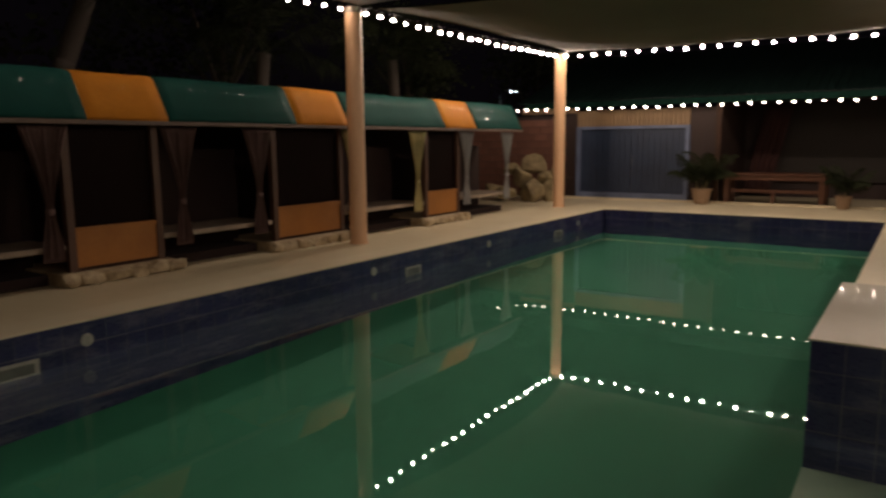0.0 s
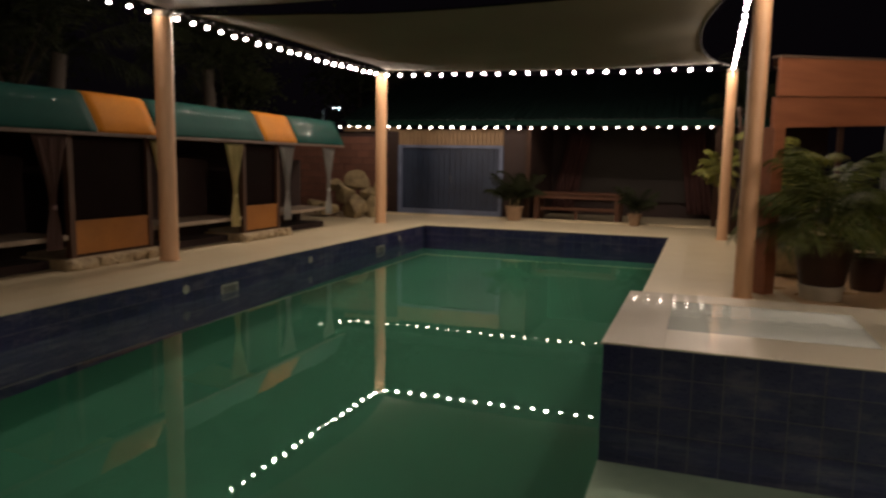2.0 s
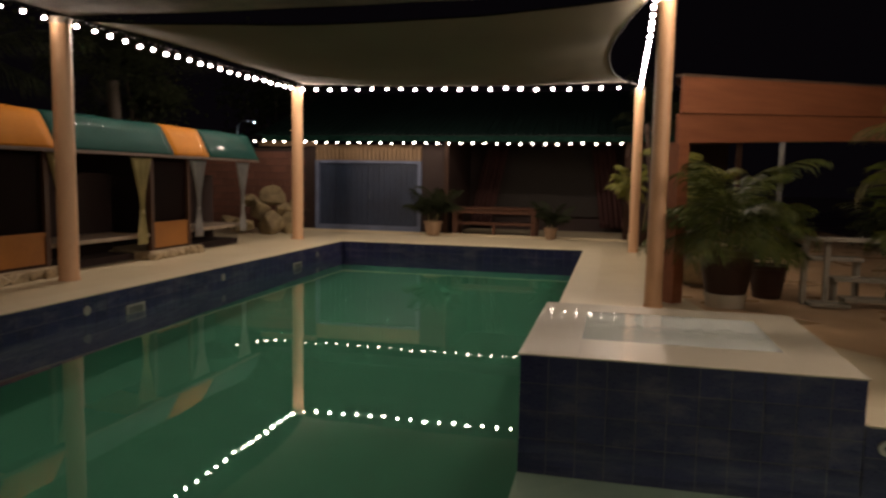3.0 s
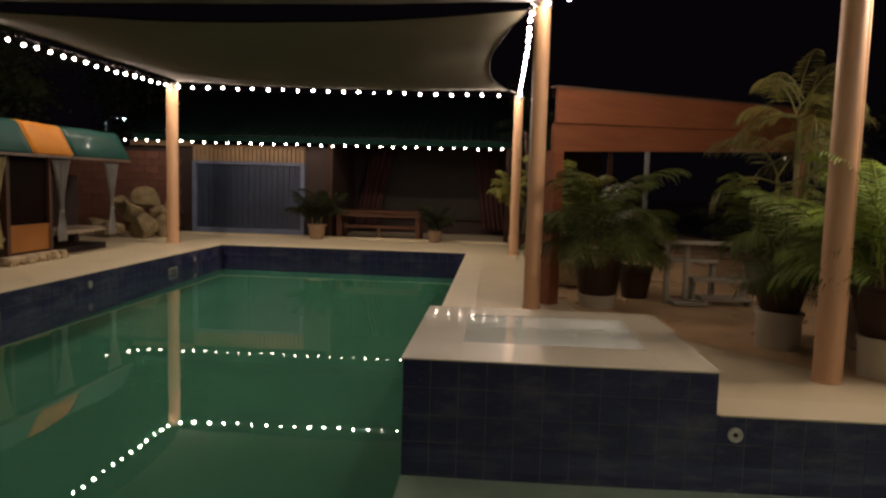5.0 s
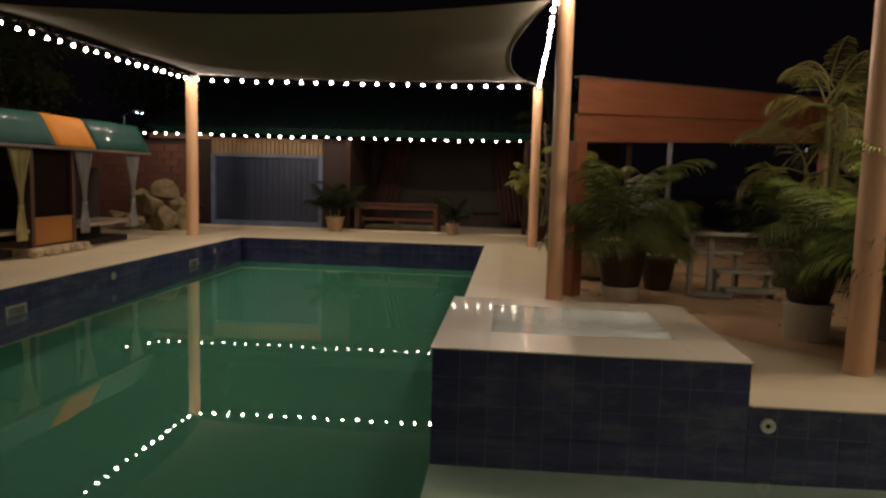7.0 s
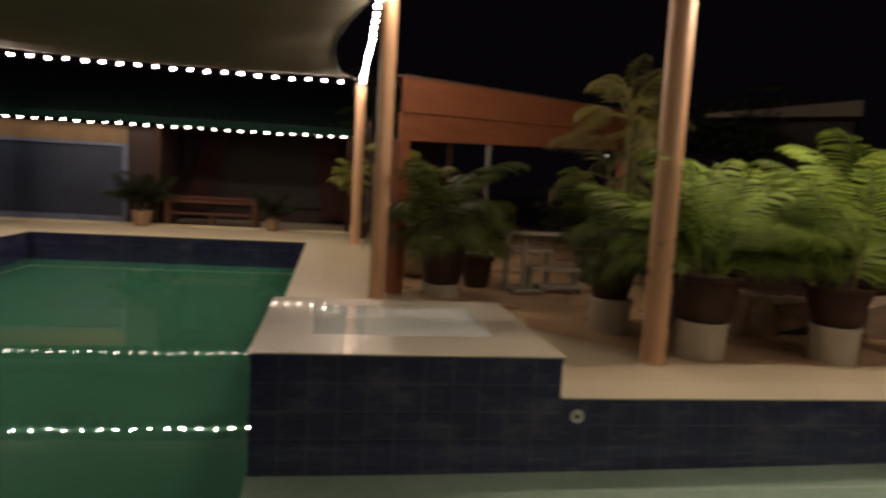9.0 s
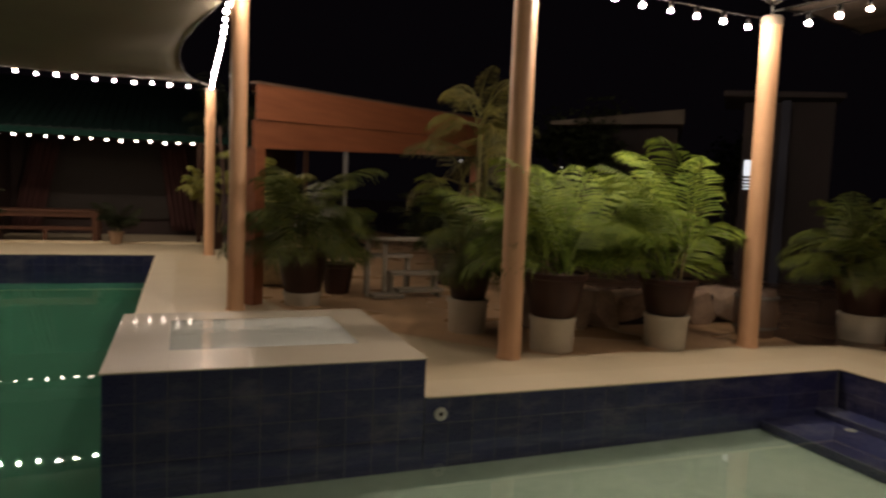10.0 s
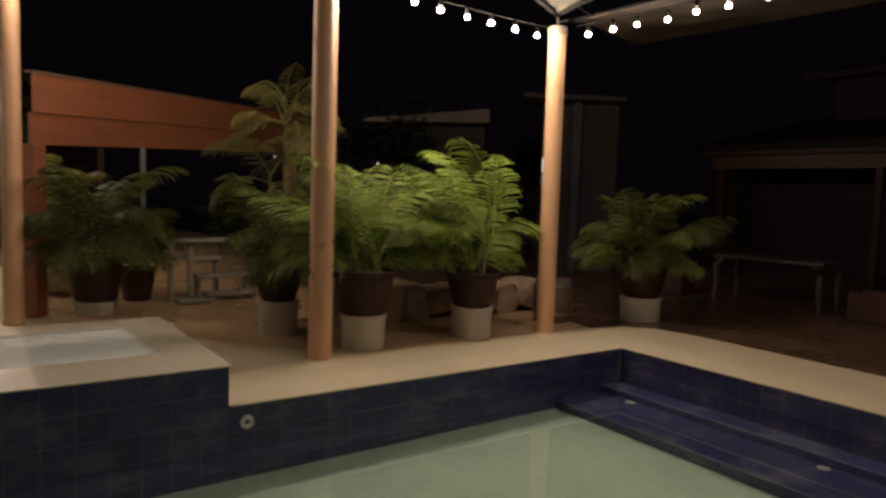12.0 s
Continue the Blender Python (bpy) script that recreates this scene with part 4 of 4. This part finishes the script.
part("pole", tube([(-0.5, 0.1, 0), (-0.5, 0.1, 3.7), (-0.3, 0.05, 3.92), (0, 0, 3.94)], 0.045), M_STEEL, lamp, smooth=True)
part("lamp_head", boxed(-0.2, 0.3, -0.12, 0.12, 3.88, 3.95, 0.02), M_STEEL, lamp)
part("lens", boxed(0.0, 0.26, -0.1, 0.1, 3.80, 3.878, 0.02), M_COOL, lamp, "glowing cold-white lens")

for x, y, z in ((6.45, 15.65, 2.53), (9.25, 14.27, 2.43)):
    fl = thing("garden_lamp", "tiny distant white garden lamp on a thin pole", "lamp", "distant garden lamps", at=pose(x, y, 0))
    part("pole", tube([(0, 0, 0), (0, 0, z - 0.05)], 0.02, 6), M_DARKWOOD, fl)
    part("globe", lathe([(0.02, z - 0.05), (0.02, z - 0.02), (0.018, z), (0.014, z + 0.02), (0.006, z + 0.03)], 10), M_FARLAMP, fl, "glowing white globe", smooth=True)

# ---- timber pavilion ----
PA, PB = Vector((-0.85, 4.3, 0)), Vector((4.4, 9.34, 0))
ang = math.degrees(math.atan2(PB.y - PA.y, PB.x - PA.x))
PL = (PB - PA).length
pav = thing("pavilion", "timber pavilion with deep orange-stained fascia boards", "pavilion", at=pose(PA.x, PA.y, 0, 0, 0, ang))


def tilted(x0, x1, y0, y1, z0, z1, rise, bevel=0.006):
    bm = boxed(x0, x1, y0, y1, z0, z1, bevel)
    for vv in bm.verts:
        vv.co.z += rise * vv.co.x
    return bm


RISE = 0.048
part("lower_fascia", tilted(-0.05, PL, -0.02, 0.03, 1.99, 2.345, RISE), M_BEAM, pav, "orange-stained fascia board")
part("upper_fascia", tilted(-0.05, PL, -0.06, -0.02, 2.35, 2.79, RISE), M_BEAM, pav, "orange-stained fascia board")
part("fascia_cap", tilted(-0.07, PL, -0.08, 0.05, 2.79, 2.815, RISE, 0.0), M_TRIM, pav, "thin metal edge")
bm = tilted(-0.05, PL, 0.05, 3.0, 2.70, 2.78, RISE)
for vv in bm.verts:
    vv.co.x += 1.45 * (vv.co.y - 0.05)  # the sides run straight back from the pool
part("roof", bm, M_DARKWOOD, pav, "dark boarded roof")
part("corner_post", boxed(-0.02, 0.16, -0.02, 0.16, 0, 2.0, 0.008), M_BEAM, pav, "orange-stained corner post")
part("steel_pole", tube([(2.05, 0.02, 0), (2.05, 0.02, 2.1)], 0.035, 12), M_STEEL, pav, "grey steel pole", smooth=True)
part("far_post", boxed(PL - 0.18, PL, -0.02, 0.16, 0, 2.2, 0.008), M_BEAM, pav, "orange-stained post")

leaner = thing("pool_pole", "long pool net pole leaning on a post", "pool pole", at=pose(0, 0, 0))
part("pole", tube([(-0.80, 9.6, 0.02), (-1.0, 10.5, 2.7)], 0.03, 8), M_DARKWOOD, leaner, "dark pole")
part("net_bag", tube([(-0.79, 9.58, 0.0), (-0.82, 9.7, 0.35), (-0.86, 9.85, 0.8), (-0.9, 10.05, 1.3)], lambda f: 0.05 + 0.05 * math.sin(math.pi * min(1, f + 0.15)), 10), M_BLACK, leaner, "dark folded net")

# white timber stair to the pavilion floor
stair = thing("garden_stair", "small weathered white timber stair with a side rail", "stair", at=pose(0.78, 4.5, 0, 0, 0, 2))
for x0, x1, y0, z in ((0.02, 0.46, 0.0, 0.07), (0.42, 1.10, 0.10, 0.13), (0.34, 1.10, 0.26, 0.36), (0.03, 0.72, 0.42, 0.60)):
    part("tread", boxed(x0, x1, y0, y0 + 0.27, z - 0.05, z, 0.006), M_WHITEWOOD, stair)
for x, y0, y1, z0, z1 in ((0.43, 0.14, 0.32, 0.0, 0.08), (1.05, 0.14, 0.32, 0.0, 0.08), (0.36, 0.32, 0.50, 0.0, 0.31), (1.05, 0.32, 0.50, 0.0, 0.31), (0.67, 0.50, 0.66, 0.0, 0.55), (0.05, 0.50, 0.66, 0.0, 0.55)):
    part("riser_board", boxed(x, x + 0.04, y0, y1, z0, z1), M_WHITEWOOD, stair)
for x, y, h in ((0.0, 0.28, 0.81), (0.28, 0.36, 0.81)):
    part("rail_post", boxed(x - 0.03, x + 0.03, y, y + 0.06, 0, h, 0.004), M_WHITEWOOD, stair)
part("handrail", boxed(-0.05, 0.84, 0.27, 0.42, 0.81, 0.86, 0.006), M_WHITEWOOD, stair)

# low stone wall behind the palms
swall = thing("wall_low_stone", "low rough stone wall behind the potted palms", "wall", kind="structure", at=pose(0, 0, 0))
part("core", boxed(2.1, 4.7, 2.3, 2.55, 0, 0.36), M_BLACK, swall, "dark mortar core")

barrel = thing("barrel", "dark round barrel planter beside the post", "barrel", at=pose(4.62, 1.5, 0))
part("body", lathe([(0.2, 0), (0.24, 0.12), (0.255, 0.28), (0.24, 0.44), (0.21, 0.55), (0.18, 0.55)], 28), M_TRIM, barrel, smooth=True)
for z, r in ((0.1, 0.242), (0.45, 0.243)):
    part("hoop", lathe([(r, z), (r + 0.006, z + 0.005), (r + 0.006, z + 0.03), (r, z + 0.035)], 28), M_STEEL, barrel, "dark steel hoop", smooth=True)

# ---- dark house and terrace on the right ----
# walls and roofs are coloured as unlit, against the strings' reach
villa = thing("villa", "dark two-storey house with shallow roofs beyond the deck", "house", at=pose(3.6, 1.2, 0))
part("wall", boxed(12.5, 20, -9.0, 6.0, 0, 3.0), M_HOUSE, villa, "rendered wall with night shade in its colour")
part("upper_wall", boxed(14.0, 20, -7.0, 3.4, 3.0, 5.0), M_HOUSE, villa, "rendered upper wall with night shade in its colour")
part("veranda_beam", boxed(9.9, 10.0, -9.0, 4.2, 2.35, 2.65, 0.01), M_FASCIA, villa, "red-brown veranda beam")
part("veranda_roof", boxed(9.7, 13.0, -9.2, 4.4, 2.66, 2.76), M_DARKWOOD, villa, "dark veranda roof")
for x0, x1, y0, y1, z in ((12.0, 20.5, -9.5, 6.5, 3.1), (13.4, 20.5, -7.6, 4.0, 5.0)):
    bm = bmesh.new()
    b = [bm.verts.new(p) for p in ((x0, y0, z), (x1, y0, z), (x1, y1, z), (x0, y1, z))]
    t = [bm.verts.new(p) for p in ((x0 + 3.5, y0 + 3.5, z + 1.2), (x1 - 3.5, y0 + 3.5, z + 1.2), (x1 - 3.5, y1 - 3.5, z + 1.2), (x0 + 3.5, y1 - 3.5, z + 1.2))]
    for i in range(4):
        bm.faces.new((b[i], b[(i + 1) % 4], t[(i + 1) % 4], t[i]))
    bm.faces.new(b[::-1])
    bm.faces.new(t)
    part("roof", bm, M_HOUSE, villa, "shallow hipped roof with night shade in its colour")
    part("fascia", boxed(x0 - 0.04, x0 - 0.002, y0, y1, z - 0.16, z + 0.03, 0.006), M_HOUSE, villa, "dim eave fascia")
for y in (-3.0, 0.4, 3.9):
    part("veranda_post", boxed(9.88, 10.02, y - 0.07, y + 0.07, 0, 2.35, 0.01), M_DARKWOOD, villa, "dark veranda post")

annex = thing("garden_house", "dim pale garden house with an overhanging sloping roof", "house", at=pose(6.0, 9.0, 0, 0, 0, -38))
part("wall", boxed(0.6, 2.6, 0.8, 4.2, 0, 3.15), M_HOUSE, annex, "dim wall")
bm = bmesh.new()
b = [bm.verts.new(p) for p in ((-0.1, 0, 3.12), (2.7, 0, 3.16), (2.7, 5.0, 3.16), (-0.1, 5.0, 3.12))]
t = [bm.verts.new(p) for p in ((-0.1, 0.0, 3.19), (2.7, 0.0, 3.46), (2.7, 5.0, 3.46), (-0.1, 5.0, 3.19))]
for i in range(4):
    bm.faces.new((b[i], b[(i + 1) % 4], t[(i + 1) % 4], t[i]))
bm.faces.new(b[::-1])
bm.faces.new(t)
part("roof", bm, M_HOUSEPALE, annex, "pale sloping roof with a deep edge")

kiosk = thing("garden_kiosk", "dim kiosk with a flat roof and a pale column", "kiosk", at=pose(8.28, 6.24, 0, 0, 0, -43))
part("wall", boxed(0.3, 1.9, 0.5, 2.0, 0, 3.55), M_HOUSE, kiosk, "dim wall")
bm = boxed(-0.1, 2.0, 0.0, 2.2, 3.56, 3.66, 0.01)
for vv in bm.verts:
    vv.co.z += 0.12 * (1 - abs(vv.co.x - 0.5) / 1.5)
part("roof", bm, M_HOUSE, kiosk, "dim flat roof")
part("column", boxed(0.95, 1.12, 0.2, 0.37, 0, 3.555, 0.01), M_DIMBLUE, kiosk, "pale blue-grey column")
table = thing("garden_table", "worn grey garden table with curved legs", "table", at=pose(8.9, 1.0, 0, 0, 0, 96))
part("tabletop", boxed(-0.85, 0.85, -0.4, 0.4, 0.70, 0.74, 0.012), M_WORN, table)
for sx in (-1, 1):
    for sy in (-1, 1):
        part("leg", tube([(sx * 0.72, sy * 0.33, 0.70), (sx * 0.79, sy * 0.35, 0.55), (sx * 0.78, sy * 0.35, 0.3), (sx * 0.80, sy * 0.36, 0)], lambda f: 0.055 - 0.02 * f, 8), M_WORN, table, smooth=True)
for x, y, w, h in ((8.7, -0.85, 0.55, 0.42), (8.45, 2.65, 0.4, 0.40)):
    c = thing("planter_box", "low red-brown planter box on the deck", "planter", "planter boxes", at=pose(x, y, 0, 0, 0, 4))
    for a, b_, q, r in ((-w, w, -0.22, -0.19), (-w, w, 0.19, 0.22), (-w, -w + 0.03, -0.19, 0.19), (w - 0.03, w, -0.19, 0.19)):
        part("side_board", boxed(q, r, a, b_, 0.03, h, 0.004) if abs(a) == w and b_ == w else boxed(-0.19, 0.19, min(a, b_), max(a, b_), 0.03, h, 0.004), M_DARKWOOD, c)
    part("soil", boxed(-0.19, 0.19, -w + 0.03, w - 0.03, 0.0, h - 0.06), M_SOIL, c, "dark soil")

signpost = thing("lit_sign", "small lit upright sign box on a dark pole", "sign", at=pose(7.33, 4.60, 0, 0, 0, -50))
part("pole", tube([(0, 0, 0), (0, 0, 1.75)], 0.03), M_DARKWOOD, signpost)
part("housing", boxed(-0.09, 0.09, -0.03, 0.03, 1.74, 2.30, 0.006), M_BLACK, signpost)
part("lit_face", boxed(-0.075, 0.075, -0.036, -0.031, 2.02, 2.28), M_SIGN, signpost, "glowing white sign face")
for k in range(4):
    part("writing_bar", boxed(-0.07, 0.07 - 0.02 * (k % 2), -0.036, -0.031, 1.79 + 0.055 * k, 1.81 + 0.055 * k), M_SIGN, signpost, "row of unreadable lit writing")

# ---- hedge and trees in the dark behind everything ----


def dark_tree(x, y, h, r, seed):
    rnd = random.Random(seed)
    p = thing("tree", "dark leafy tree beyond the pool area", "tree", "dark trees", at=pose(x, y, 0))
    part("trunk", tube([(0, 0, 0), (0.1, 0.05, h * 0.3), (0.0, 0.1, h * 0.6)], lambda f: 0.22 - 0.12 * f, 9), M_TRUNK, p, smooth=True)
    for k in range(5):
        a = k * 1.3
        part("limb", tube([(0, 0.05, h * 0.4), (0.5 * r * math.cos(a), 0.5 * r * math.sin(a), h * 0.7)], lambda f: 0.08 - 0.05 * f, 6), M_TRUNK, p)
    verts, faces = [], []
    for k in range(2600):
        clump = k % 26
        cr = random.Random(seed * 100 + clump)
        c = Vector((cr.gauss(0, 0.42) * r, cr.gauss(0, 0.42) * r, h * 0.72 + cr.gauss(0, 0.13) * h))
        q = c + Vector((rnd.gauss(0, 0.16), rnd.gauss(0, 0.16), rnd.gauss(0, 0.13))) * r
        d = Vector((rnd.gauss(0, 1), rnd.gauss(0, 1), rnd.gauss(-0.3, 0.6))).normalized() * 0.17
        e = d.orthogonal().normalized() * 0.06
        i = len(verts)
        verts += [q, q + d * 0.5 + e, q + d, q + d * 0.5 - e]
        faces.append((i, i + 1, i + 2, i + 3))
    me = bpy.data.meshes.new("crown")
    me.from_pydata(verts, [], faces)
    me.materials.append(M_LEAF_NIGHT)
    part("crown", me, M_LEAF_NIGHT, p)


for k, (x, y, h, r) in enumerate(((-15.5, 13.5, 6.0, 2.4), (-16.0, 6.5, 6.5, 2.6), (-15.0, -1.5, 6.2, 2.5), (-14.0, 19.5, 6.0, 2.4), (7.0, 9.2, 3.4, 1.5), (11.6, 9.4, 3.0, 1.3))):
    dark_tree(x, y, h, r, 70 + k)

# ---- pieces: stones, blocks and tiles ----
rs = random.Random(5)
def stone(x0, x1, y0, y1, z0, z1):
    """A rough field stone filling a box, its corners knocked off unevenly."""
    bm = bmesh.new()
    for k in range(40):
        v = Vector([max(-0.8, min(0.8, rs.gauss(0, 0.7))) * 1.25 for _ in range(3)])
        bm.verts.new(((x0 + x1) / 2 + v.x * (x1 - x0) / 2, (y0 + y1) / 2 + v.y * (y1 - y0) / 2, (z0 + z1) / 2 + v.z * (z1 - z0) / 2))
    hull = bmesh.ops.convex_hull(bm, input=bm.verts)
    bmesh.ops.delete(bm, geom=[g for g in hull["geom_interior"] if isinstance(g, bmesh.types.BMVert)], context="VERTS")
    return bm


x = 2.0
while x < 4.75:
    w = rs.uniform(0.34, 0.62)
    cut = rs.choice((0.40, 0.24, 0.42))
    part("stone", stone(x, x + w, 2.16, 2.60, 0.0, cut + rs.uniform(0, 0.04)), M_STONE, swall)
    if cut < 0.3:
        part("stone", stone(x + 0.02, x + w * 0.55, 2.18, 2.56, cut - 0.02, 0.43), M_STONE, swall)
        part("stone", stone(x + w * 0.5, x + w, 2.18, 2.56, cut - 0.02, 0.45), M_STONE, swall)
    x += w - 0.03
for base, (y0, y1) in zip(PLINTHS, PANELS):
    y = y0 - 0.15
    while y < y1 + 0.05:
        w = rs.uniform(0.16, 0.30)
        part("stone", stone(CX + 0.02, CX + 0.17, y, y + w, 0.0, 0.15 + rs.uniform(-0.02, 0.012)), M_PLINTH, base)
        y += w + 0.012
BLOCK = mesh_of("block", boxed(-0.195, 0.195, -0.03, 0, -0.095, 0.095, 0.008), M_BRICK)
for j in range(11):
    for i in range(8):
        x = -13.3 + 0.4 * i + (0.2 if j % 2 else 0)
        part("block", BLOCK, M_BRICK, blockwall, at=pose(x, 13.638, 0.1 + 0.2 * j))
TILE = mesh_of("tile", boxed(-0.0968, 0.0968, 0.0, T, -0.0968, 0.0968, 0.0012), M_TILE)


def tiles(parent, n, rows_, z_top, place):
    """Rows of 0.2 m tiles from z_top down; place(u, z) gives a tile's pose."""
    for i in range(n):
        for j in range(rows_):
            part("tile", TILE, M_TILE, parent, at=place(0.1 + 0.2 * i, z_top - 0.1 - 0.2 * j))


def jit():
    return rs.uniform(-0.0012, 0.0012)


tiles(spa, 11, 6, SPA_TOP - 0.012, lambda u, z: pose(XS + u, jit(), z, rs.uniform(-0.3, 0.3), 0, 0))
tiles(wall_inner, 21, 5, -0.010, lambda u, z: pose(u, jit(), z, rs.uniform(-0.3, 0.3), 0, 0))
tiles(wall_right, 21, 4, -0.010, lambda u, z: pose(XR + jit(), -u, z, 0, 0, -90))
tiles(wall_left, 75, 4, -0.010, lambda u, z: pose(XL + jit(), YF - u, z, 0, 0, 90))
tiles(wall_far, 28, 4, -0.010, lambda u, z: pose(XL + u, YF + jit(), z, 0, 0, 0))
